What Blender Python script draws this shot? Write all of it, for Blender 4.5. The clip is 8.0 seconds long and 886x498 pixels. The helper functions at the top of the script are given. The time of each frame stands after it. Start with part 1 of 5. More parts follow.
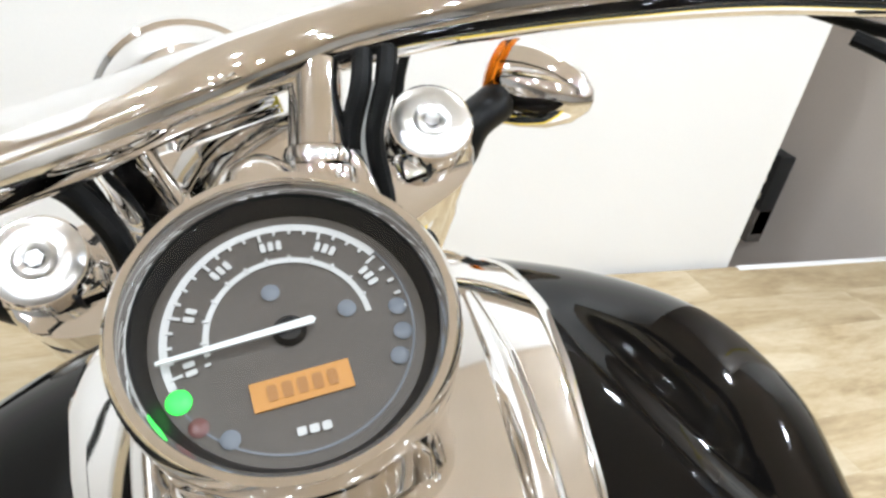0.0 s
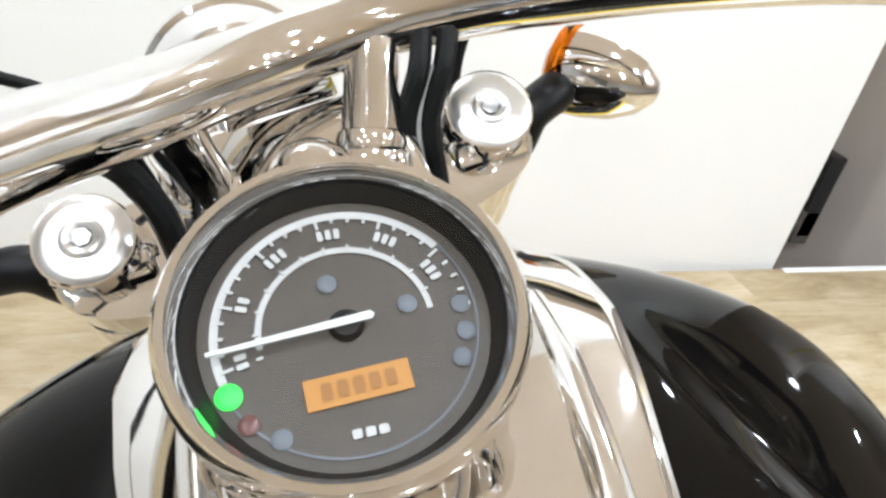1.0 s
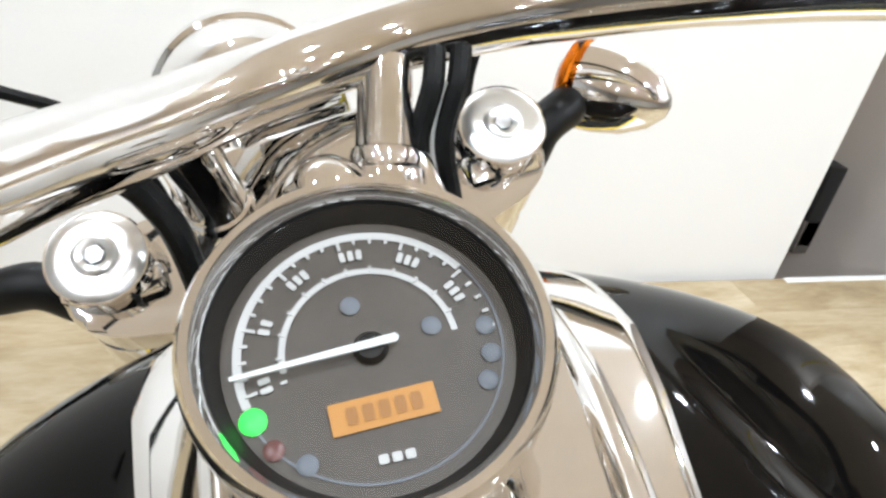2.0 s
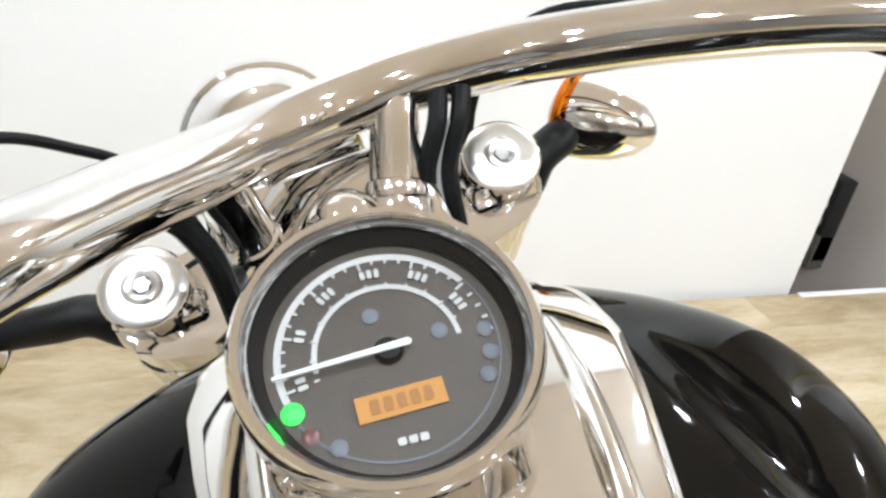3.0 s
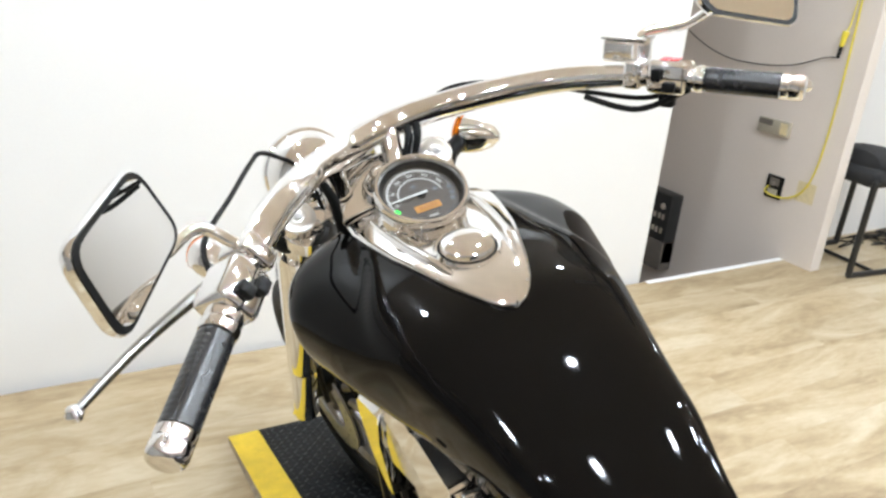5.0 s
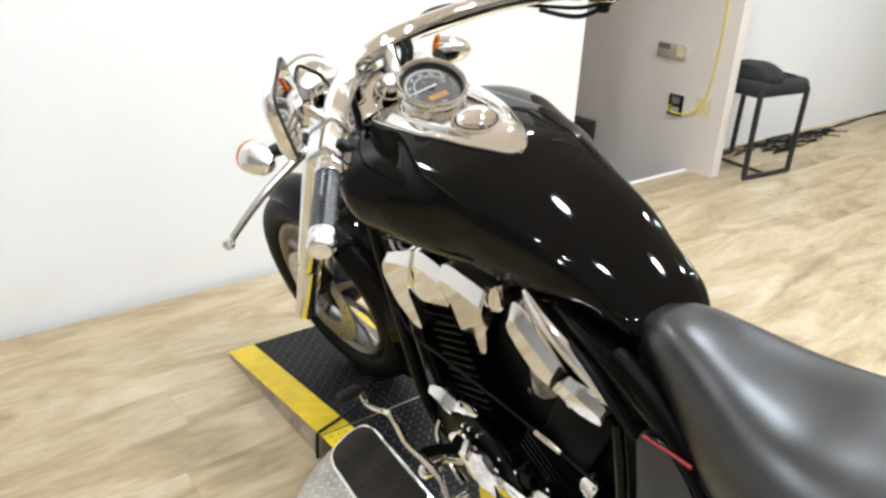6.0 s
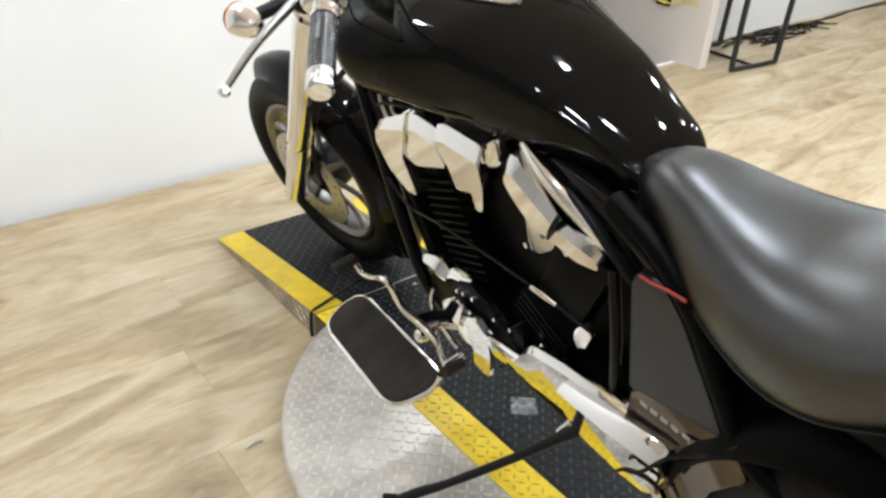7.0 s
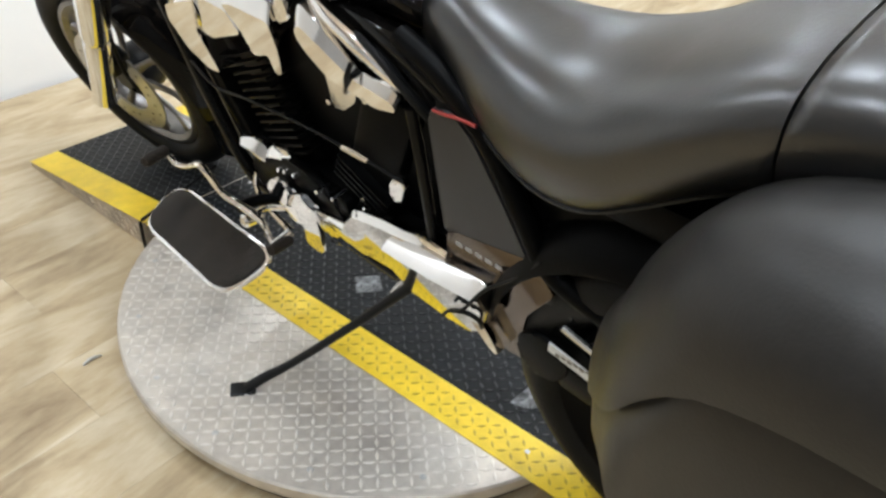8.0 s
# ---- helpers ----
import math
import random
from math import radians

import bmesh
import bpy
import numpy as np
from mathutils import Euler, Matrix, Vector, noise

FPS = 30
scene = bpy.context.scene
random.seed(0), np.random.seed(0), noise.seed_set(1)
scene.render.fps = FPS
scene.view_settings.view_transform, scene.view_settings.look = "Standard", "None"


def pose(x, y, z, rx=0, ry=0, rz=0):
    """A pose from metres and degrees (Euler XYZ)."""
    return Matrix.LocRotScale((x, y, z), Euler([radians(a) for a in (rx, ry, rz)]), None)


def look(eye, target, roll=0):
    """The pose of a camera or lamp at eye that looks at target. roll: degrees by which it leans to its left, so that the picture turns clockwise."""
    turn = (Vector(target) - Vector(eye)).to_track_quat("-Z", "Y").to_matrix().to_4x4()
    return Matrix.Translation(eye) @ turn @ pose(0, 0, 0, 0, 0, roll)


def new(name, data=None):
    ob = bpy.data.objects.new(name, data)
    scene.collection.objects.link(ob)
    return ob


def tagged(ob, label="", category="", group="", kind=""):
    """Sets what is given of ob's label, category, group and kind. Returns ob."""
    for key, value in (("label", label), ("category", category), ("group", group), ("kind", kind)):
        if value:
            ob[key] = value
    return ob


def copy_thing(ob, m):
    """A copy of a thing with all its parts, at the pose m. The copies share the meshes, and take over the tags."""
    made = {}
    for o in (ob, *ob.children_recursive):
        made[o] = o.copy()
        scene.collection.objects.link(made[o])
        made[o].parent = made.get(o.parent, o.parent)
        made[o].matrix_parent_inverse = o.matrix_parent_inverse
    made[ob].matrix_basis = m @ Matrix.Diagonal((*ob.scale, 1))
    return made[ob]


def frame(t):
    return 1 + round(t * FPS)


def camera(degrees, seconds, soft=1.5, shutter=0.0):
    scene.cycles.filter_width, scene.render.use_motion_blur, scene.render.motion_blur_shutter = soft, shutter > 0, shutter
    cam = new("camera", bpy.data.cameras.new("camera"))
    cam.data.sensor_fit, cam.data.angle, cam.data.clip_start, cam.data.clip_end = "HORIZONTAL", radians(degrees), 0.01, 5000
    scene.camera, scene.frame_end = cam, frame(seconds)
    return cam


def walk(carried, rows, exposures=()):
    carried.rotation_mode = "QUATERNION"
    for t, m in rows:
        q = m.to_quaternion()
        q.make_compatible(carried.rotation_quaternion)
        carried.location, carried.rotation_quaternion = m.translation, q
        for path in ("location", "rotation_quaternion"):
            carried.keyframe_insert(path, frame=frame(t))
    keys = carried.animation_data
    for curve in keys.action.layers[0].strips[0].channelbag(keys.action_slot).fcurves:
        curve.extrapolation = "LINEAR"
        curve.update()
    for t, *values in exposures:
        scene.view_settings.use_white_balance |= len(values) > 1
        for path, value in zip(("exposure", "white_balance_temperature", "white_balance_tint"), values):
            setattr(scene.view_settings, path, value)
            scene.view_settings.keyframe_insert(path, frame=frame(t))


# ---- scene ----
cam = camera(60.8, 8.0, soft=2.7)
PATH = [
    (0, (-0.063, -0.203, 1.254), (0.756, 1.34, 0.28), 12.2),
    (0.5, (-0.067, -0.19, 1.244), (0.653, 1.353, 0.195), 13.3),
    (0.7, (-0.065, -0.19, 1.245), (0.679, 1.352, 0.21), 13.1),
    (1, (-0.066, -0.184, 1.244), (0.667, 1.376, 0.23), 12.9),
    (1.2, (-0.067, -0.184, 1.248), (0.67, 1.38, 0.245), 13.0),
    (2.3, (-0.074, -0.176, 1.244), (0.662, 1.405, 0.264), 12.5),
    (2.5, (-0.074, -0.178, 1.245), (0.683, 1.408, 0.29), 12.6),
    (3, (-0.086, -0.219, 1.265), (0.611, 1.406, 0.33), 9.8),
    (3.5, (-0.13, -0.307, 1.283), (0.529, 1.358, 0.391), 5.1),
    (3.8, (-0.189, -0.376, 1.302), (0.612, 1.26, 0.48), 5.8),
    (4, (-0.24, -0.427, 1.305), (0.617, 1.182, 0.484), 3.3),
    (4.2, (-0.278, -0.471, 1.318), (0.72, 1.061, 0.508), 3.8),
    (5.3, (-0.531, -0.886, 1.378), (0.44, 0.721, 0.688), 5.7),
    (5.5, (-0.593, -0.919, 1.374), (0.447, 0.643, 0.681), 4.5),
    (6, (-0.759, -0.994, 1.354), (0.378, 0.438, 0.543), 2.7),
    (6.5, (-0.8, -1.01, 1.312), (0.308, 0.36, 0.365), 2.5),
    (7, (-0.799, -1.013, 1.284), (0.315, 0.297, 0.262), 3.1),
    (7.5, (-0.795, -1.041, 1.245), (0.356, 0.153, 0.128), 2.9),
    (8, (-0.764, -1.11, 1.205), (0.512, -0.125, 0.021), 3.0),
]
walk(cam, [(t, look(eye, target, roll)) for t, eye, target, roll in PATH])

# ---- world and exposure ----
world = bpy.data.worlds.new("world")
scene.world = world
world.use_nodes = True
world.node_tree.nodes["Background"].inputs[0].default_value = (0.8, 0.85, 0.9, 1)
world.node_tree.nodes["Background"].inputs[1].default_value = 0.3
scene.view_settings.exposure = 0.04
LAMP = 900.0


# ---- materials ----
def nodes_of(name):
    m = bpy.data.materials.new(name)
    m.use_nodes = True
    t = m.node_tree
    return m, t, t.nodes["Principled BSDF"]


def put(t, kind, **values):
    n = t.nodes.new(kind)
    for k, v in values.items():
        if k in n.inputs:
            n.inputs[k].default_value = v
    return n


def surface(name, colour, rough=0.5, metal=0.0, grain=40.0, spread=0.15, bump=0.0, bump_scale=200.0, rough_var=0.1, stretch=(1, 1, 1), coat=0.0, blotch=3.0, spec=0.5):
    """A painted, plastic, metal or leather surface with variation at two scales and fine relief."""
    m, t, p = nodes_of(name)
    co = t.nodes.new("ShaderNodeTexCoord")
    mp = t.nodes.new("ShaderNodeMapping")
    mp.inputs["Scale"].default_value = stretch
    t.links.new(co.outputs["Object"], mp.inputs[0])
    fine = put(t, "ShaderNodeTexNoise", Scale=grain, Detail=6.0, Roughness=0.6)
    wide = put(t, "ShaderNodeTexNoise", Scale=blotch, Detail=3.0)
    t.links.new(mp.outputs[0], fine.inputs[0])
    t.links.new(mp.outputs[0], wide.inputs[0])
    mix = t.nodes.new("ShaderNodeMath")
    mix.operation = "ADD"
    t.links.new(fine.outputs[0], mix.inputs[0])
    t.links.new(wide.outputs[0], mix.inputs[1])
    ramp = t.nodes.new("ShaderNodeValToRGB")
    ramp.color_ramp.elements[0].position, ramp.color_ramp.elements[1].position = 0.35, 0.65
    half = t.nodes.new("ShaderNodeMath")
    half.operation = "MULTIPLY"
    half.inputs[1].default_value = 0.5
    t.links.new(mix.outputs[0], half.inputs[0])
    t.links.new(half.outputs[0], ramp.inputs[0])
    lo, hi = [c * (1 - spread) for c in colour], [min(1, c * (1 + spread)) for c in colour]
    ramp.color_ramp.elements[0].color, ramp.color_ramp.elements[1].color = (*lo, 1), (*hi, 1)
    t.links.new(ramp.outputs[0], p.inputs["Base Color"])
    p.inputs["Metallic"].default_value = metal
    rr = t.nodes.new("ShaderNodeMapRange")
    rr.inputs["To Min"].default_value, rr.inputs["To Max"].default_value = max(0.01, rough * (1 - rough_var * 2)), rough * (1 + rough_var * 2)
    t.links.new(half.outputs[0], rr.inputs[0])
    t.links.new(rr.outputs[0], p.inputs["Roughness"])
    p.inputs["Coat Weight"].default_value = coat
    p.inputs["Specular IOR Level"].default_value = spec
    p.inputs["Coat Roughness"].default_value = 0.25
    if bump:
        bn = put(t, "ShaderNodeTexNoise", Scale=bump_scale, Detail=4.0)
        t.links.new(mp.outputs[0], bn.inputs[0])
        b = put(t, "ShaderNodeBump", Strength=bump, Distance=0.002)
        t.links.new(bn.outputs[0], b.inputs["Height"])
        t.links.new(b.outputs[0], p.inputs["Normal"])
    return m


def glow(name, colour, strength, body=1.0):
    m, t, p = nodes_of(name)
    p.inputs["Base Color"].default_value = (*[c * body for c in colour], 1)
    p.inputs["Emission Color"].default_value = (*colour, 1)
    p.inputs["Emission Strength"].default_value = strength
    return m


def clear_glass(name, colour=(1, 1, 1), rough=0.0):
    m, t, p = nodes_of(name)
    p.inputs["Base Color"].default_value = (*colour, 1)
    p.inputs["Transmission Weight"].default_value = 1.0
    p.inputs["Roughness"].default_value = rough
    p.inputs["IOR"].default_value = 1.12
    return m


def wood_floor():
    m, t, p = nodes_of("oak_plank")
    co = t.nodes.new("ShaderNodeTexCoord")
    info = t.nodes.new("ShaderNodeObjectInfo")
    shift = t.nodes.new("ShaderNodeVectorMath")
    shift.operation = "MULTIPLY_ADD"
    shift.inputs[1].default_value = (1.0, 3.6, 1.0)
    spread = t.nodes.new("ShaderNodeCombineXYZ")
    times = t.nodes.new("ShaderNodeMath")
    times.operation = "MULTIPLY"
    times.inputs[1].default_value = 90.0
    t.links.new(info.outputs["Random"], times.inputs[0])
    t.links.new(times.outputs[0], spread.inputs[0])
    t.links.new(times.outputs[0], spread.inputs[1])
    t.links.new(co.outputs["Object"], shift.inputs[0])
    t.links.new(spread.outputs[0], shift.inputs[2])
    cloud = put(t, "ShaderNodeTexNoise", Scale=1.5, Detail=5.0, Roughness=0.6, Distortion=1.2)
    fibre = put(t, "ShaderNodeTexNoise", Scale=14.0, Detail=8.0, Roughness=0.7, Distortion=0.3)
    for n in (cloud, fibre):
        t.links.new(shift.outputs[0], n.inputs[0])
    add = t.nodes.new("ShaderNodeMix")
    add.data_type = "FLOAT"
    add.inputs[0].default_value = 0.28
    t.links.new(cloud.outputs[0], add.inputs[2])
    t.links.new(fibre.outputs[0], add.inputs[3])
    ramp = t.nodes.new("ShaderNodeValToRGB")
    e = ramp.color_ramp.elements
    e[0].position, e[0].color = 0.28, (0.20, 0.132, 0.07, 1)
    e[1].position, e[1].color = 0.66, (0.56, 0.475, 0.335, 1)
    mid = e.new(0.48)
    mid.color = (0.42, 0.322, 0.19, 1)
    t.links.new(add.outputs[0], ramp.inputs[0])
    hue = t.nodes.new("ShaderNodeHueSaturation")
    val = t.nodes.new("ShaderNodeMapRange")
    val.inputs["To Min"].default_value, val.inputs["To Max"].default_value = 0.96, 1.035
    t.links.new(info.outputs["Random"], val.inputs[0])
    t.links.new(val.outputs[0], hue.inputs["Value"])
    t.links.new(ramp.outputs[0], hue.inputs["Color"])
    t.links.new(hue.outputs[0], p.inputs["Base Color"])
    p.inputs["Roughness"].default_value = 0.5
    b = put(t, "ShaderNodeBump", Strength=0.12, Distance=0.003)
    t.links.new(fibre.outputs[0], b.inputs["Height"])
    t.links.new(b.outputs[0], p.inputs["Normal"])
    return m


CHROME = surface("chrome", (0.86, 0.85, 0.84), 0.045, 1.0, 30, 0.03, rough_var=0.3)
DULL_CHROME = surface("worn_chrome", (0.78, 0.77, 0.75), 0.16, 1.0, 60, 0.08, 0.05)
BOLT = surface("brushed_bolt_metal", (0.90, 0.89, 0.87), 0.30, 1.0, 90, 0.04, 0.04)
ALLOY = surface("cast_alloy", (0.55, 0.55, 0.54), 0.4, 1.0, 80, 0.1, 0.1)
PAINT = surface("black_gloss_paint", (0.0025, 0.0022, 0.002), 0.04, 0.0, 20, 0.2)
PAINT.node_tree.nodes["Principled BSDF"].inputs["Specular IOR Level"].default_value = 0.12
WHEEL = surface("dark_cast_wheel", (0.22, 0.21, 0.20), 0.34, 1.0, 60, 0.2, 0.1)
LEVER = surface("grey_lever_metal", (0.34, 0.33, 0.31), 0.22, 1.0, 60, 0.1, 0.05)
SATIN = surface("satin_black_plastic", (0.0045, 0.0045, 0.0045), 0.42, 0.0, 60, 0.25, 0.1, spec=0.2)
ENGINE = surface("black_engine_enamel", (0.0016, 0.0016, 0.0016), 0.4, 0.0, 50, 0.3, 0.15)
ENGINE.node_tree.nodes["Principled BSDF"].inputs["Specular IOR Level"].default_value = 0.05
RUBBER = surface("black_rubber", (0.0045, 0.0044, 0.0042), 0.5, 0.0, 90, 0.25, 0.3, 300, spec=0.14)
GRIP = surface("ribbed_grip_rubber", (0.014, 0.014, 0.015), 0.27, 0.0, 90, 0.1, 0.0, 500, rough_var=0.05, spec=0.7)
LEATHER = surface("black_leather", (0.0028, 0.0024, 0.0021), 0.31, 0.0, 60, 0.25, 0.10, 260, rough_var=0.12, spec=0.85, blotch=5)
BAG = surface("grey_black_bag_leather", (0.013, 0.012, 0.011), 0.40, 0.0, 90, 0.2, 0.12, 300, spec=0.3)
PAD = surface("ribbed_footboard_rubber", (0.020, 0.0155, 0.012), 0.5, 0.0, 60, 0.5, 0.3, 500, stretch=(1, 6, 1), spec=0.15)
WALL = surface("white_wall_paint", (0.84, 0.83, 0.81), 0.55, 0.0, 150, 0.02, 0.05, 250, blotch=0.8)
# stairwell walls: darker and warmer than the hall's white
GREYWALL = surface("warm_stairwell_paint", (0.76, 0.685, 0.62), 0.55, 0.0, 120, 0.03, 0.06, 250, blotch=0.8)
CEIL = surface("beige_ceiling_paint", (0.84, 0.745, 0.66), 0.7, 0.0, 60, 0.05, 0.05)
TRIM = surface("white_trim_paint", (0.86, 0.86, 0.85), 0.35, 0.0, 60, 0.03)
FLOOR = wood_floor()
GAP = surface("dark_floor_joint", (0.42, 0.335, 0.215), 0.8)
SMOKE = surface("smoky_dark_metal", (0.12, 0.095, 0.075), 0.12, 1.0, 30, 0.15)
SIDEGREY = surface("satin_grey_cover", (0.017, 0.017, 0.0175), 0.38, 0.0, 60, 0.15, 0.08, spec=0.35)
# tone for an out-of-view wall, dark so that the bike's reflections stay dim
DIMWALL = surface("dark_toned_unseen_wall", (0.34, 0.33, 0.32), 0.6, 0.0, 40, 0.1, 0.05)
TREAD = surface("aluminium_tread_plate", (0.60, 0.555, 0.495), 0.34, 0.66, 25, 0.22, 0.2, 90, blotch=5)
# raised bars: paler and less metallic than the plate, equally rough
TREADBAR = surface("pale_tread_bar", (0.74, 0.70, 0.64), 0.34, 0.40, 25, 0.15, 0.1, 90, blotch=5)
DIRTYTREAD = surface("dirty_aluminium_tread_plate", (0.40, 0.335, 0.26), 0.42, 0.55, 30, 0.35, 0.25, 90, blotch=9)
BLACKTREAD = surface("black_painted_tread_plate", (0.0065, 0.0070, 0.0075), 0.42, 0.0, 30, 0.5, 0.3, 120, blotch=6, spec=0.14)
WORN = surface("scraped_black_tread_plate", (0.16, 0.165, 0.17), 0.3, 0.5, 60, 0.7, 0.3, 120, blotch=30)
# bars coloured paler than the black strip: their glints are in the base colour
BLACKBAR = surface("glint_toned_black_tread_bar", (0.024, 0.026, 0.028), 0.3, 0.0, 30, 0.6, 0.2, 120, blotch=6, spec=0.5)
YELLOW = surface("yellow_line_paint", (0.72, 0.50, 0.02), 0.42, 0.0, 35, 0.16, 0.25, 120, blotch=8)
YELLOWBAR = surface("scuffed_yellow_tread_bar", (0.40, 0.275, 0.02), 0.45, 0.0, 35, 0.4, 0.25, 120, blotch=8)
DIALFACE = surface("dark_brown_dial_face", (0.062, 0.052, 0.043), 0.45, 0.0, 80, 0.1, spec=0.3)
DIALWHITE = surface("pale_dial_print", (0.40, 0.39, 0.37), 0.5, 0.0, 90, 0.05)
DIALGREY = surface("grey_dial_symbol", (0.10, 0.11, 0.125), 0.5, 0.0, 90, 0.1)
NEEDLE = surface("white_needle", (0.55, 0.55, 0.53), 0.4, 0.0, 90, 0.03)
LCD = glow("amber_display", (0.80, 0.36, 0.06), 0.42, 0.25)
GREEN = glow("green_indicator", (0.03, 0.80, 0.08), 1.7, 0.3)
REDOFF = surface("unlit_red_lens", (0.10, 0.035, 0.03), 0.3)
AMBER = clear_glass("amber_lens", (1.0, 0.28, 0.02), 0.12)
MIRROR = surface("mirror_glass", (0.93, 0.93, 0.93), 0.01, 1.0, 10, 0.0, rough_var=0.0)
RED = surface("red_switch_print", (0.7, 0.03, 0.05), 0.4)
WHITEMARK = surface("silver_lettering", (0.34, 0.33, 0.31), 0.4)
WIRERED = surface("red_wire", (0.30, 0.02, 0.015), 0.4)
YELLOWCORD = surface("yellow_cord", (0.75, 0.62, 0.06), 0.5)
TAN = surface("tan_tape", (0.68, 0.58, 0.36), 0.6)
BEIGE = surface("beige_plastic", (0.42, 0.38, 0.30), 0.5)
DARKBEIGE = surface("brown_grey_plastic", (0.16, 0.14, 0.12), 0.5)
FABRIC = surface("black_fabric", (0.018, 0.018, 0.019), 0.85, 0.0, 200, 0.4, 0.5, 700)
TUBEBLACK = surface("black_tube_enamel", (0.012, 0.012, 0.012), 0.3)
LENS = glow("lamp_diffuser", (0.857, 0.96, 1.07), LAMP)
CLOTHBOX = surface("black_box_plastic", (0.02, 0.02, 0.02), 0.4)
BLUETAPE = surface("pale_label", (0.6, 0.6, 0.58), 0.5)


# ---- mesh helpers ----
def part(name, bm, material, parent=None, label="", smooth=True, angle=0.6):
    bmesh.ops.recalc_face_normals(bm, faces=bm.faces)
    me = bpy.data.meshes.new(name)
    bm.to_mesh(me)
    bm.free()
    me.materials.append(material)
    if smooth:
        me.polygons.foreach_set("use_smooth", [True] * len(me.polygons))
        me.set_sharp_from_angle(angle=angle)
    ob = new(name, me)
    ob.parent = parent
    if label:
        ob["label"] = label
    return ob


def root(name, m, label, category, group="", kind=""):
    ob = new(name)
    ob.empty_display_size = 0.1
    ob.matrix_basis = m
    return tagged(ob, label, category, group, kind)


def box(bm, lo, hi, bevel=0.0, segments=2, m=None):
    c = [(a + b) / 2 for a, b in zip(lo, hi)]
    s = [abs(b - a) for a, b in zip(lo, hi)]
    made = bmesh.ops.create_cube(bm, size=1.0, matrix=Matrix.Translation(c) @ Matrix.Diagonal((*s, 1)))
    vs = made["verts"]
    if bevel:
        es = list({e for v in vs for e in v.link_edges})
        out = bmesh.ops.bevel(bm, geom=es, offset=bevel, segments=segments, affect="EDGES", profile=0.5)
        vs = list(set(out["verts"]) | {v for v in vs if v.is_valid})
    if m is not None:
        bmesh.ops.transform(bm, matrix=m, verts=vs)
    return bm


def smooth_path(points, n=8):
    p = [Vector(q) for q in points]
    if len(p) < 3 or n < 2:
        return p
    out = []
    for i in range(len(p) - 1):
        a, b, c, d = p[max(i - 1, 0)], p[i], p[i + 1], p[min(i + 2, len(p) - 1)]
        for k in range(n):
            u = k / n
            out.append(0.5 * (2 * b + (c - a) * u + (2 * a - 5 * b + 4 * c - d) * u * u + (3 * b - a - 3 * c + d) * u ** 3))
    return out + [p[-1]]


def tube(bm, points, radius, sides=12, n=6, caps=True, flat=1.0):
    """A swept tube; radius is a number or one for each point given. flat squashes it across its second axis."""
    path = smooth_path(points, n)
    if isinstance(radius, (int, float)):
        rad = [radius] * len(path)
    else:
        rad = [float(v) for v in np.interp(np.linspace(0, len(points) - 1, len(path)), range(len(points)), radius)]
    side, rings = None, []
    for i, q in enumerate(path):
        d = (path[min(i + 1, len(path) - 1)] - path[max(i - 1, 0)]).normalized()
        if side is None:
            side = d.orthogonal().normalized() if flat == 1.0 else d.cross(Vector((0, 0, 1))).normalized()
        side = (side - d * side.dot(d)).normalized()
        up = d.cross(side)
        rings.append([bm.verts.new(q + rad[i] * (math.cos(a) * side + flat * math.sin(a) * up)) for a in [2 * math.pi * k / sides for k in range(sides)]])
    for a, b in zip(rings, rings[1:]):
        for k in range(sides):
            bm.faces.new((a[k], a[(k + 1) % sides], b[(k + 1) % sides], b[k]))
    if caps:
        bm.faces.new(rings[0][::-1])
        bm.faces.new(rings[-1])
    return bm


def lathe(bm, profile, m=None, sides=32, closed=False, arc=(0, 360)):
    """Profile of (radius, height) turned round z, then laid by m."""
    m = m or Matrix()
    full = arc[1] - arc[0] >= 360
    count = sides if full else sides + 1
    rings = []
    for r, h in profile:
        rings.append([bm.verts.new(m @ Vector((r * math.cos(a), r * math.sin(a), h))) for a in [radians(arc[0] + (arc[1] - arc[0]) * k / sides) for k in range(count)]] if r > 1e-6 else [bm.verts.new(m @ Vector((0, 0, h)))])
    pairs = list(zip(rings, rings[1:])) + ([(rings[-1], rings[0])] if closed else [])
    for a, b in pairs:
        for k in range(count if full else count - 1):
            j = (k + 1) % count
            if len(a) == 1 and len(b) > 1:
                bm.faces.new((a[0], b[k], b[j]))
            elif len(b) == 1 and len(a) > 1:
                bm.faces.new((a[k], a[j], b[0]))
            elif len(a) > 1:
                bm.faces.new((a[k], a[j], b[j], b[k]))
    return bm


def loft(bm, sections, caps=True, closed=True):
    rings = [[bm.verts.new(q) for q in s] for s in sections]
    n = len(rings[0])
    for a, b in zip(rings, rings[1:]):
        for k in range(n if closed else n - 1):
            bm.faces.new((a[k], a[(k + 1) % n], b[(k + 1) % n], b[k]))
    if caps:
        bm.faces.new(rings[0][::-1])
        bm.faces.new(rings[-1])
    return bm


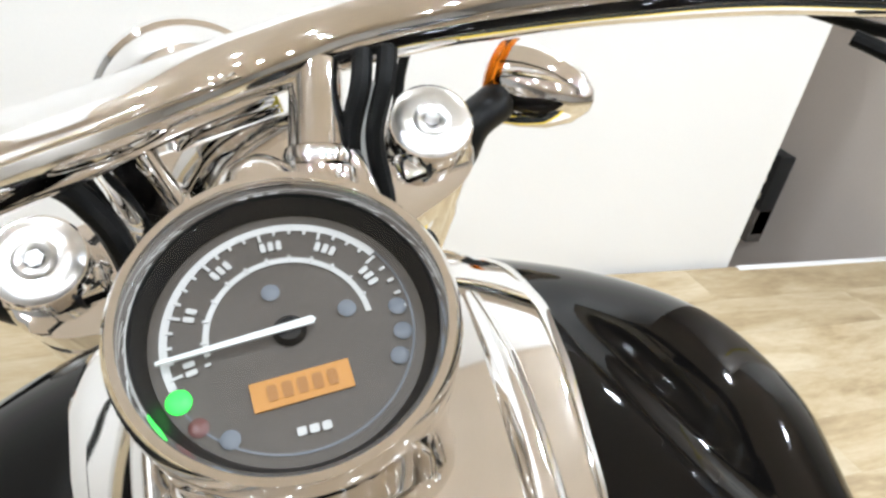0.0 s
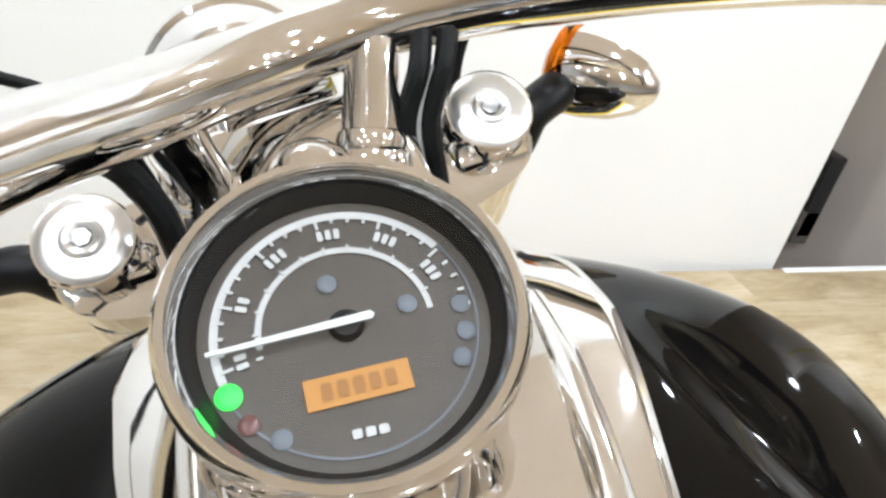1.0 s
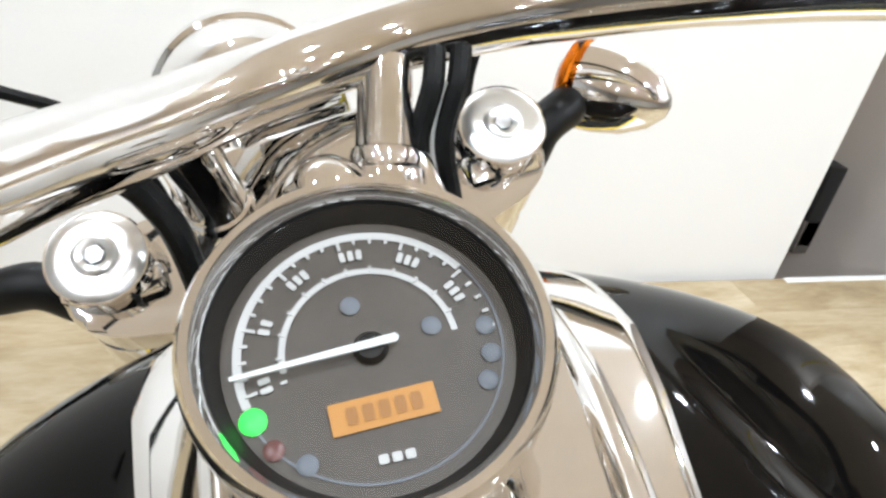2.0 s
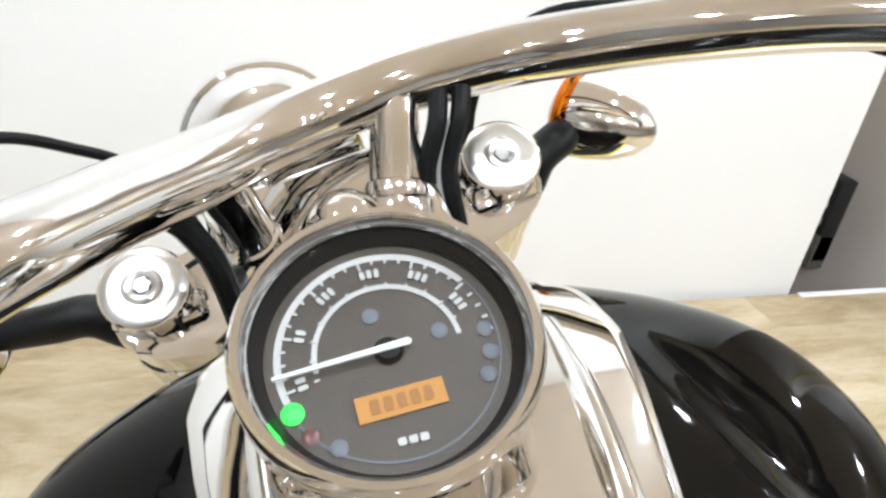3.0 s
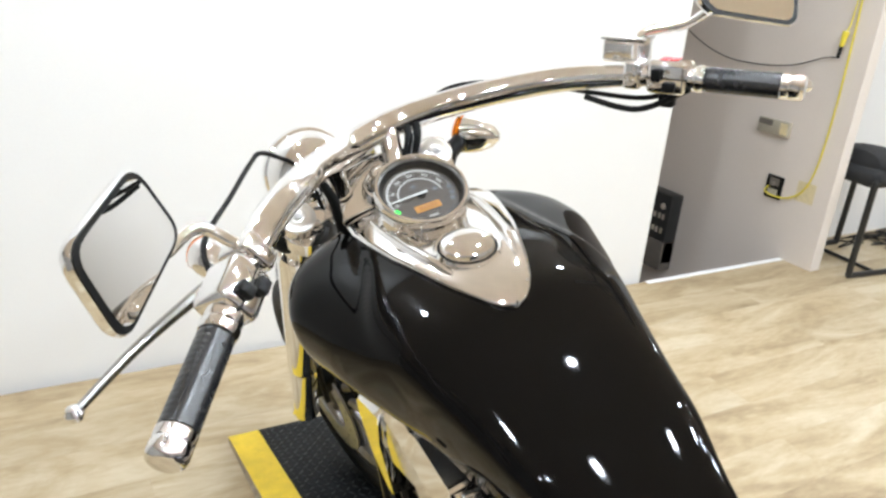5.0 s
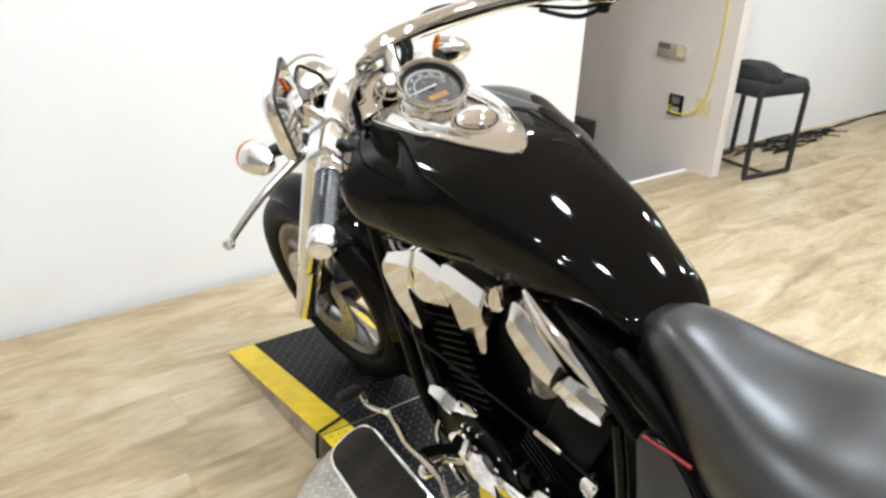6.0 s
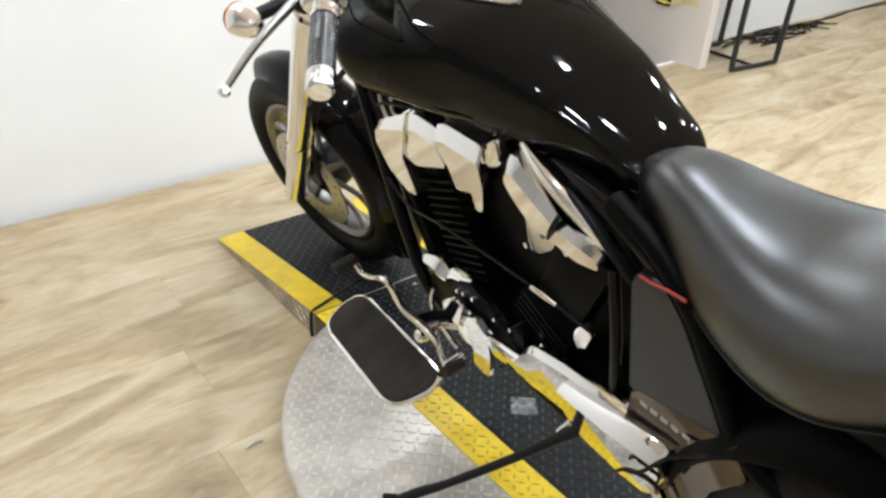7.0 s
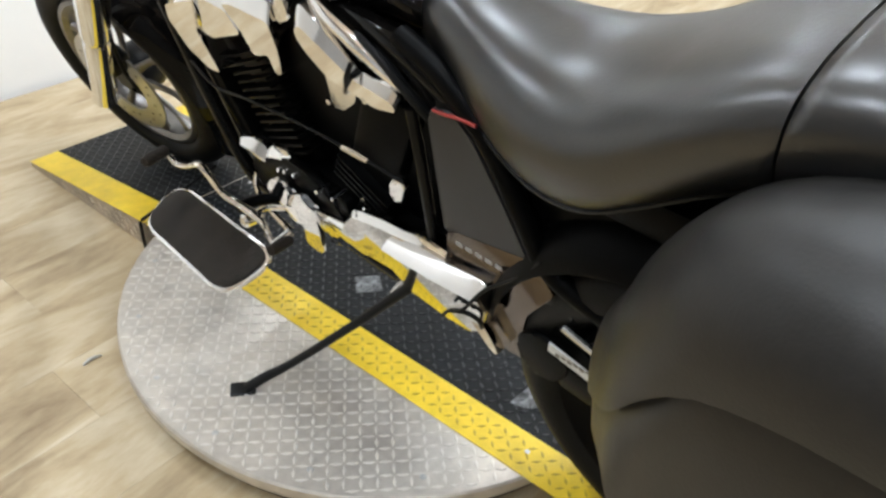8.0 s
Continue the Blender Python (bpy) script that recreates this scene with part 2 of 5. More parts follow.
def plate(bm, outline, thick, m=None, bevel=0.0, segments=2):
    """A flat outline in x, y, raised from 0 to thick along z, with rounded edges, laid by m."""
    lo = [bm.verts.new((x, y, 0)) for x, y in outline]
    hi = [bm.verts.new((x, y, thick)) for x, y in outline]
    n = len(lo)
    top, bottom = bm.faces.new(hi), bm.faces.new(lo[::-1])
    for k in range(n):
        bm.faces.new((lo[k], lo[(k + 1) % n], hi[(k + 1) % n], hi[k]))
    vs = lo + hi
    if bevel:
        out = bmesh.ops.bevel(bm, geom=list(top.edges) + list(bottom.edges), offset=bevel, segments=segments, affect="EDGES", profile=0.5)
        vs = list({v for v in vs if v.is_valid} | set(out["verts"]))
    if m is not None:
        bmesh.ops.transform(bm, matrix=m, verts=vs)
    return bm


def rounded(points, r, n=4):
    """An outline with its corners rounded."""
    out = []
    k = len(points)
    for i in range(k):
        a, b, c = Vector(points[i - 1]), Vector(points[i]), Vector(points[(i + 1) % k])
        u, v = (a - b), (c - b)
        d = min(r, u.length * 0.45, v.length * 0.45)
        p, q = b + u.normalized() * d, b + v.normalized() * d
        for s in range(n + 1):
            w = s / n
            out.append(tuple((1 - w) ** 2 * p + 2 * w * (1 - w) * b + w * w * q))
    return out


def side_plate(m_points, x, thick, bevel=0.004, segments=2, corner=0.0):
    """A plate whose outline is given in the bike's y and z, from x outwards by thick (towards the bike's left when negative)."""
    bm = bmesh.new()
    pts = rounded(m_points, corner) if corner else m_points
    plate(bm, pts, abs(thick), None, bevel, segments)
    lay = Matrix(((0, 0, math.copysign(1, thick), x), (1, 0, 0, 0), (0, 1, 0, 0), (0, 0, 0, 1)))
    bmesh.ops.transform(bm, matrix=lay, verts=bm.verts)
    return bm


def aim(at, towards):
    """A pose at a place with its z along a direction."""
    return Matrix.Translation(at) @ Vector(towards).to_track_quat("Z", "Y").to_matrix().to_4x4()


def moved(bm, m):
    bmesh.ops.transform(bm, matrix=m, verts=bm.verts)
    return bm


# ---- the room ----
def slab(name, lo, hi, material, label, category, bevel=0.0):
    return tagged(part(name, box(bmesh.new(), lo, hi, bevel), material, None, "", False), label, category, "", "structure")


WALL_Y, STAIR_X0, STAIR_X1, CEILING = 1.60, 2.12, 3.12, 2.65
X0, X1, Y0 = -3.4, 7.0, -4.2
EX, EY0 = 11.0, -8.0
floor = slab("floor", (X0, Y0, -0.14), (X1, 1.575, -0.006), GAP, "light oak plank floor with fine joints", "floor")
floor_right = slab("floor_by_chair", (STAIR_X1 + 0.02, 1.575, -0.14), (X1, 1.72, -0.006), GAP, "light oak plank floor beside the wall", "floor")
slab("wall_north", (X0, WALL_Y, -0.14), (STAIR_X0, WALL_Y + 0.12, CEILING), WALL, "smooth white painted wall facing the motorcycle", "wall")
slab("wall_pillar", (STAIR_X1, 1.384, -1.9), (STAIR_X1 + 0.072, 3.3, CEILING), GREYWALL, "warm off-white stairwell wall with a narrow end", "wall")
slab("wall_stair_back", (STAIR_X0 - 1.6, 3.3, -1.9), (STAIR_X1 + 0.072, 3.42, CEILING), GREYWALL, "plain warm off-white stairwell wall", "wall")
slab("wall_stair_side", (STAIR_X0 - 1.6, WALL_Y + 0.12, -1.9), (STAIR_X0 - 1.5, 3.3, CEILING), GREYWALL, "plain warm off-white stairwell wall", "wall")
slab("wall_stair_front", (STAIR_X0 - 1.5, 1.578, -1.9), (STAIR_X1, 1.598, -0.145), GREYWALL, "plain warm off-white wall below the floor edge", "wall")
slab("stair_landing", (STAIR_X0 - 1.6, 1.60, -2.0), (STAIR_X1, 3.3, -1.9), DARKBEIGE, "dark stair landing below the floor", "floor")
slab("wall_far", (STAIR_X1 + 0.072, 1.72, -0.14), (EX, 1.84, CEILING), WALL, "white painted wall behind the chair", "wall")
slab("wall_east", (EX, EY0, -0.14), (EX + 0.1, 1.84, CEILING), WALL, "plain white wall far across the hall", "wall")
slab("floor_far", (X1, EY0, -0.14), (EX, 1.84, -0.001), GAP, "far wooden floor of the hall", "floor")
slab("floor_behind", (X0 - 0.1, EY0, -0.14), (X1, Y0, -0.001), GAP, "far wooden floor of the hall", "floor")
# never in view: its dark colour dims what the bike reflects on its left
slab("wall_west", (X0 - 0.1, EY0, -0.14), (X0, 1.72, CEILING), DIMWALL, "unseen west wall toned dark for the reflections", "wall")
slab("wall_south", (X0 - 0.1, EY0 - 0.1, -0.14), (EX + 0.1, EY0, CEILING), WALL, "plain white painted wall", "wall")
slab("ceiling", (X0 - 0.1, EY0 - 0.1, CEILING), (EX + 0.1, 3.42, CEILING + 0.1), CEIL, "warm beige painted ceiling", "ceiling")
slab("floor_edge_trim", (STAIR_X0 + 0.012, 1.548, -0.10), (STAIR_X1 - 0.002, 1.577, 0.004), TRIM, "white floor edge strip at the stairwell", "trim", 0.003)


def downlight(x, y):
    r = root("ceiling_light", pose(x, y, CEILING), "round recessed ceiling light with a white ring", "ceiling light", "recessed ceiling lights")
    part("ring", lathe(bmesh.new(), [(0.037, -0.004), (0.040, -0.012), (0.070, -0.012), (0.076, -0.004), (0.076, 0.0)], None, 32), TRIM, r)
    part("diffuser", lathe(bmesh.new(), [(0.0, -0.024), (0.014, -0.022), (0.026, -0.017), (0.034, -0.010), (0.036, -0.004)], None, 32), LENS, r)
    return r


lamp = downlight(0.40, 0.0)
PLACES = [(-0.50, 1.30), (1.40, 1.25), (2.90, 1.25), (4.70, 1.15), (-1.10, 0.0), (1.88, -0.31), (3.40, -0.10), (5.20, 0.0)]
PLACES += [(x, -0.70) for x in (-2.10, -1.10, -0.05, 0.97, 1.90, 3.00, 4.20)]
PLACES += [(x, y) for y in (-1.70, -2.70) for x in (-2.34, -1.14, 0.06, 1.26, 2.46, 3.66, 4.86, 6.06)]
for x, y in PLACES:
    copy_thing(lamp, pose(x, y, CEILING))


# ---- the turntable and its runway ----
TOP, CX, CY, RAD = 0.082, 0.289, -0.16, 0.625
RX0, RX1, LINE = 0.012, 0.566, 0.088
JOINT_Y, RAMP_Y = 0.455, 1.075


def lozenges(bm, where, inside, size=0.0125, pitch=0.021, height=0.0026):
    """Raised tread bars in alternate directions on the plane that where() gives."""
    x0, x1, y0, y1 = inside
    i = 0
    for u in np.arange(x0, x1, pitch):
        i += 1
        for j, v in enumerate(np.arange(y0, y1, pitch)):
            if not where(u, v):
                continue
            a = radians(45 if (i + j) % 2 else -45)
            d, s = Vector((math.cos(a), math.sin(a), 0)), Vector((-math.sin(a), math.cos(a), 0))
            base = [(1, 0), (0, 0.3), (-1, 0), (0, -0.3)]
            z = level(v)
            lo = [bm.verts.new(Vector((u, v, 0)) + size * (d * p + s * q) + Vector((0, 0, z))) for p, q in base]
            hi = [bm.verts.new(Vector((u, v, 0)) + size * 0.62 * (d * p + s * q) + Vector((0, 0, z + height))) for p, q in base]
            bm.faces.new(hi)
            for k in range(4):
                bm.faces.new((lo[k], lo[(k + 1) % 4], hi[(k + 1) % 4], hi[k]))
    return bm


def level(y):
    return TOP if y < JOINT_Y else TOP + (0.018 - TOP) * (y - JOINT_Y) / (RAMP_Y - JOINT_Y)


table = root("turntable", pose(0, 0, 0), "round aluminium tread-plate turntable with a black and yellow runway", "turntable")
c = Matrix.Translation((CX, CY, 0))
part("disc", lathe(bmesh.new(), [(0, TOP), (RAD - 0.004, TOP), (RAD, TOP - 0.004), (RAD, TOP - 0.022), (RAD - 0.02, TOP - 0.024), (RAD - 0.02, 0.02)], c, 128), TREAD, table)
part("base", lathe(bmesh.new(), [(RAD - 0.03, 0.03), (RAD - 0.03, 0.0), (0, 0.0)], c, 96), SATIN, table)
inside_line = lambda u, v: RX0 + LINE < u < RX1 - LINE
on_disc = lambda u, v: math.hypot(u - CX, v - CY) < RAD - 0.012
part("runway_strip", box(bmesh.new(), (RX0 + LINE, -0.95, TOP + 0.0003), (RX1 - LINE, JOINT_Y - 0.003, TOP + 0.0018)), BLACKTREAD, table, "black painted tread strip", False)
for x in (RX0, RX1 - LINE):
    part("painted_line", box(bmesh.new(), (x, -0.95, TOP + 0.0003), (x + LINE, JOINT_Y - 0.003, TOP + 0.0018)), YELLOW, table, "worn yellow painted line", False)
bm = lozenges(bmesh.new(), lambda u, v: on_disc(u, v) and (u < RX0 - 0.008), (CX - RAD, RX0, CY - RAD, CY + RAD))
tagged(part("tread_pattern", bm, TREADBAR, table, "raised tread bars", False), kind="stuff")
bm = lozenges(bmesh.new(), lambda u, v: RX0 + LINE + 0.012 < u < RX1 - LINE - 0.012, (RX0, RX1, -0.95, JOINT_Y), height=0.0038)
tagged(part("tread_pattern", bm, BLACKBAR, table, "black raised tread bars", False), kind="stuff")
bm = lozenges(bmesh.new(), lambda u, v: RX0 + 0.008 < u < RX0 + LINE - 0.008, (RX0, RX1, -0.95, JOINT_Y), height=0.0028)
tagged(part("tread_pattern", bm, YELLOWBAR, table, "scuffed dark raised tread bars on the yellow line", False), kind="stuff")
# bare patches where the runway's paint is gone
bm = bmesh.new()
plate(bm, [(-0.030, -0.027), (0.031, -0.029), (0.029, 0.028), (-0.028, 0.030)], 0.0012, Matrix.Translation((0.217, -0.137, TOP + 0.0019)) @ pose(0, 0, 0, 0, 0, -40))
part("bare_patch", bm, WORN, table, "dull bare metal square on the black strip", False)
random.seed(11)
bm = bmesh.new()
ring = [(0.085 * (1 + random.uniform(-0.3, 0.25)) * math.cos(a), 0.05 * (1 + random.uniform(-0.3, 0.25)) * math.sin(a)) for a in np.linspace(0, 2 * math.pi, 17)[:-1]]
plate(bm, ring, 0.0010, Matrix.Translation((0.222, -0.665, TOP + 0.0019)) @ pose(0, 0, 0, 0, 0, -38))
part("bare_patch", bm, WORN, table, "scraped grey patch on the black strip", False)
# fixing screws round the disc
screw = None
for k in range(18):
    a = radians(20 * k + 7)
    m = Matrix.Translation((CX + (RAD - 0.045) * math.cos(a), CY + (RAD - 0.045) * math.sin(a), TOP))
    if screw is None:
        screw = part("screw", lathe(bmesh.new(), [(0, 0.0022), (0.005, 0.002), (0.0065, 0.0003)], None, 12), ALLOY, table)
        screw.matrix_basis = m
    else:
        o = screw.copy()
        scene.collection.objects.link(o)
        o.matrix_basis = m

ramp = root("ramp", pose(0, 0, 0), "black tread-plate ramp with yellow painted edges against the turntable", "ramp")


def wedge(bm, x0, x1, lift, y0=JOINT_Y + 0.004, y1=RAMP_Y, under=None):
    q = [(x0, y0, level(y0) + lift), (x1, y0, level(y0) + lift), (x1, y1, level(y1) + lift), (x0, y1, level(y1) + lift)]
    lo = [(x, y, 0.0 if under is None else z - under) for x, y, z in q]
    v = [bm.verts.new(p) for p in lo + q]
    for f in ((4, 5, 6, 7), (3, 2, 1, 0), (0, 1, 5, 4), (1, 2, 6, 5), (2, 3, 7, 6), (3, 0, 4, 7)):
        bm.faces.new([v[k] for k in f])
    return bm


part("skirt", wedge(bmesh.new(), RX0 + 0.002, RX1 - 0.002, -0.0004), DIRTYTREAD, ramp, "dirty bare aluminium ramp body", False)
part("deck", wedge(bmesh.new(), RX0 + LINE, RX1 - LINE, 0.0015, under=0.0014), BLACKTREAD, ramp, "black painted ramp deck", False)
for x in (RX0, RX1 - LINE):
    part("painted_line", wedge(bmesh.new(), x, x + LINE, 0.0015, under=0.0014), YELLOW, ramp, "yellow painted edge line", False)
bm = lozenges(bmesh.new(), lambda u, v: RX0 + LINE + 0.008 < u < RX1 - LINE - 0.008, (RX0, RX1, JOINT_Y + 0.015, RAMP_Y - 0.01), height=0.0032)
tagged(part("tread_pattern", bm, BLACKBAR, ramp, "black raised tread bars", False), kind="stuff")

# tread bars on the ramp's upright side
bm = bmesh.new()
for i, y in enumerate(np.arange(JOINT_Y + 0.02, RAMP_Y - 0.02, 0.021)):
    for j, z in enumerate(np.arange(0.014, level(float(y)) - 0.012, 0.019)):
        a = radians(45 if (i + j) % 2 else -45)
        d, w = Vector((0, math.cos(a), math.sin(a))), Vector((0, -math.sin(a), math.cos(a)))
        at = Vector((RX0 + 0.0018, float(y), float(z)))
        lo = [bm.verts.new(at + 0.011 * (d * p + w * q)) for p, q in ((1, 0), (0, 0.26), (-1, 0), (0, -0.26))]
        hi = [bm.verts.new(at + 0.007 * (d * p + w * q) - Vector((0.0024, 0, 0))) for p, q in ((1, 0), (0, 0.26), (-1, 0), (0, -0.26))]
        bm.faces.new(hi)
        for k in range(4):
            bm.faces.new((lo[k], lo[(k + 1) % 4], hi[(k + 1) % 4], hi[k]))
tagged(part("tread_pattern", bm, DIRTYTREAD, ramp, "raised tread bars on the ramp side", False), kind="stuff")
part("hinge_chain", tube(bmesh.new(), [(RX0 - 0.004, JOINT_Y + 0.014, TOP + 0.002), (RX0 - 0.006, JOINT_Y + 0.014, 0.04), (RX0 - 0.005, JOINT_Y + 0.014, 0.004)], 0.0045, 8, 3), SATIN, ramp, "black cord hanging at the ramp joint")


# ---- the motorcycle, in its own frame: x to its right, y forward, z up ----
BIKE = Matrix.Translation((0.234, -0.025, 0.082)) @ pose(0, 0, 0, 0, 0, -6.0) @ pose(0, 0, 0, 0, -13.0, 0)
bike = root("motorcycle", BIKE, "black and chrome cruiser motorcycle leaning on its side stand", "motorcycle")
AX = Vector((0, -math.sin(radians(37)), math.cos(radians(37))))
HEADPT = Vector((-0.01, 0.18, 0.99))
STEER = Matrix.Translation(HEADPT) @ Matrix.Rotation(radians(12), 4, AX) @ Matrix.Translation(-HEADPT)
FX = -0.012


def along(y, keys, values):
    return float(np.interp(-y, [-v for v in keys], values))


def eased(y, keys, values):
    """As along(), with the corners between the stations rounded."""
    return sum(along(y + d, keys, values) * w for d, w in ((-0.03, 0.2), (-0.015, 0.2), (0, 0.2), (0.015, 0.2), (0.03, 0.2)))


def soft_along(y, keys, values):
    """As along(), rounded over a shorter stretch."""
    return sum(along(y + d, keys, values) for d in (-0.015, -0.0075, 0, 0.0075, 0.015)) / 5


# fuel tank with a crease round its upper panel
TY = (0.215, 0.205, 0.185, 0.16, 0.135, 0.11, 0.08, 0.045, 0.0, -0.092, -0.192, -0.292, -0.372, -0.432, -0.50, -0.53)
TW = (0.012, 0.040, 0.075, 0.108, 0.143, 0.176, 0.192, 0.207, 0.219, 0.189, 0.145, 0.117, 0.098, 0.080, 0.070, 0.045)
TT = (0.90, 0.928, 0.953, 0.968, 0.979, 0.988, 0.996, 0.999, 0.999, 0.997, 0.985, 0.955, 0.926, 0.897, 0.862, 0.84)
TS = (0.86, 0.872, 0.880, 0.884, 0.888, 0.902, 0.925, 0.932, 0.918, 0.916, 0.933, 0.913, 0.899, 0.873, 0.835, 0.815)
TB = (0.85, 0.830, 0.805, 0.792, 0.789, 0.792, 0.797, 0.806, 0.812, 0.811, 0.792, 0.789, 0.792, 0.802, 0.796, 0.79)
TX, TE, TZ = 0.013, 0.97, 0.87
EY = (0.10, 0.07, 0.04, 0.01, -0.03, -0.066, -0.095, -0.118, -0.15, -0.175, -0.232, -0.323, -0.40, -0.46)
ES = (0.080, 0.085, 0.090, 0.097, 0.107, 0.118, 0.133, 0.145, 0.146, 0.142, 0.126, 0.099, 0.073, 0.05)
ED = (0.0, 0.0, 0.002, 0.004, 0.006, 0.008, 0.009, 0.009, 0.009, 0.008, 0.007, 0.005, 0.002, 0.0)


def tank_top(x, y):
    """The height of the tank's upper skin, without its crease."""
    w, t, s = (soft_along(y, TY, q) for q in (TW, TT, TS))
    a = math.asin(min(1.0, (abs(x - TX) / w) ** (1 / TE)))
    return s + (t - s) * math.cos(a) ** TZ


def tank_section(y, n=80):
    f = along if y > 0.19 else soft_along
    w, t, s, b = (f(y, TY, q) for q in (TW, TT, TS, TB))
    edge, deep = eased(y, EY, ES), eased(y, EY, ED)
    right = []
    for k in range(n + 1):
        a = math.pi * k / n
        if a < math.pi / 2:
            x, z = w * math.sin(a) ** TE, s + (t - s) * math.cos(a) ** TZ
            u = min(1.0, max(0.0, (x - edge) / 0.014))
            z -= deep * (u * u * (3 - 2 * u)) * max(0.0, math.cos(a)) ** 0.3
        else:
            x, z = w * (0.40 + 0.60 * max(0.0, math.sin(a)) ** 0.75), s + (s - b) * math.cos(a)
        right.append((x, y, z))
    return [(TX + x, yy, z) for x, yy, z in right] + [(TX - x, yy, z) for x, yy, z in right[-1:0:-1]]


ys = np.concatenate([np.linspace(0.215, 0.18, 8), np.linspace(0.172, -0.49, 84), np.linspace(-0.50, -0.53, 5)])
part("fuel_tank", loft(bmesh.new(), [tank_section(float(y)) for y in ys]), PAINT, bike, "deep gloss black fuel tank with a creased flank", angle=1.3)

# seat
SY = (-0.490, -0.502, -0.53, -0.568, -0.625, -0.68, -0.76, -0.84, -0.92, -0.98, -1.06, -1.30)
SW = (0.018, 0.034, 0.050, 0.062, 0.082, 0.106, 0.134, 0.15, 0.153, 0.152, 0.15, 0.14)
ST = (0.838, 0.860, 0.873, 0.876, 0.866, 0.856, 0.856, 0.882, 0.934, 0.970, 1.000, 1.005)
SB = (0.79, 0.772, 0.755, 0.735, 0.712, 0.694, 0.692, 0.716, 0.780, 0.83, 0.87, 0.885)


def seat_section(y, n=26, grow=0.0, dip=0.0):
    w, t, b = (eased(y, SY, q) for q in (SW, ST, SB))
    out = []
    for k in range(2 * n):
        a = math.pi * k / n
        ca, sa = math.cos(a), math.sin(a)
        step = min(1.0, max(0.0, (-y - 0.84) / 0.14))
        x = (w + grow) * math.copysign(abs(sa) ** (0.66 - 0.12 * step), sa) * (1 - (0.10 + 0.16 * step) * max(0.0, -ca))
        z = (t + b) / 2 + ((t - b) / 2 + grow) * math.copysign(abs(ca) ** (0.75 - 0.15 * step), ca) - dip
        out.append((x + FX, y, z))
    return out


rows = [seat_section(float(y)) for y in np.linspace(-0.490, -1.018, 54)]
seat = part("seat", loft(bmesh.new(), rows), LEATHER, bike, "smooth black leather seat with a stitched seam", angle=1.5)
part("pillion_pad", loft(bmesh.new(), [seat_section(float(y)) for y in np.linspace(-1.021, -1.32, 24)]), LEATHER, seat, angle=1.5)
lower = [seat_section(float(y), grow=0.002)[k] for k in (17,) for y in np.linspace(-0.50, -1.25, 26)]
for s in (-1, 1):
    pts = [(FX + s * abs(p[0] - FX), p[1], p[2]) for p in lower]
    part("piping", tube(bmesh.new(), pts, 0.003, 6, 2), SATIN, seat)
part("seat_base", box(bmesh.new(), (FX - 0.085, -1.3, 0.70), (FX + 0.085, -0.56, 0.76), 0.015), ENGINE, bike)

# chrome console
CYS = (0.125, 0.11, 0.08, 0.04, 0.0, -0.06, -0.10, -0.15, -0.18, -0.20, -0.211, -0.217)
CW = (0.05, 0.080, 0.097, 0.1005, 0.0945, 0.081, 0.0680, 0.0505, 0.0365, 0.0245, 0.014, 0.003)
CONSOLE_X = 0.004
secs = []
for y in np.linspace(0.125, -0.217, 56):
    y = float(y)
    w = along(y, CYS, CW)
    rise = float(np.interp(-y, [-0.125, -0.06, -0.02, 0.03, 0.07, 0.114, 0.165, 0.21], [0.002, 0.003, 0.003, 0.004, 0.005, 0.006, 0.006, 0.003]))
    top = []
    for u in np.linspace(-1, 1, 33):
        u = float(u)
        x = CONSOLE_X + w * u
        top.append((x, y, tank_top(x, y) + 0.005 + rise * (1 - abs(u) ** 2.6)))
    secs.append(top + [(top[-1][0] + 0.0008, y, top[-1][2] - 0.002), (top[-1][0] - 0.004, y, top[-1][2] - 0.012), (top[0][0] + 0.004, y, top[0][2] - 0.012), (top[0][0] - 0.0008, y, top[0][2] - 0.002)])
console = part("console", loft(bmesh.new(), secs), CHROME, bike, "polished chrome teardrop tank console", angle=1.0)
for s in (-1, 1):
    ridge = [(CONSOLE_X + s * x, y, tank_top(CONSOLE_X + s * x, y) + lift) for x, y, lift in ((0.068, 0.05, 0.004), (0.067, 0.01, 0.005), (0.063, -0.03, 0.006), (0.057, -0.07, 0.008), (0.050, -0.105, 0.010), (0.040, -0.142, 0.008))]
    bm = tube(bmesh.new(), ridge, [0.005, 0.007, 0.0075, 0.007, 0.006, 0.002], 12, 6)
    part("console_rib", bm, CHROME, console)
CAP = Matrix.Translation((-0.001, -0.110, 1.0065)) @ pose(0, 0, 0, 9) @ Matrix.Scale(0.92, 4)
cap = part("fuel_cap", lathe(bmesh.new(), [(0, 0.018), (0.015, 0.0172), (0.026, 0.0145), (0.033, 0.010), (0.0355, 0.004), (0.0355, -0.004)], CAP, 48), CHROME, bike, "domed chrome fuel cap")
part("cap_groove", lathe(bmesh.new(), [(0.0355, 0.001), (0.0385, 0.001), (0.0385, -0.012), (0.0355, -0.012)], CAP, 48, closed=True), SATIN, cap)
part("cap_flange", lathe(bmesh.new(), [(0.0385, 0.002), (0.041, 0.003), (0.0435, 0.0), (0.044, -0.012)], CAP, 48), CHROME, cap)

# speedometer
DIAL = Matrix.Translation((-0.0075, 0.0055, 1.0405)) @ pose(0, 0, 0, 27, 0, 0) @ pose(0, 0, 0, 0, 0, 1.5)
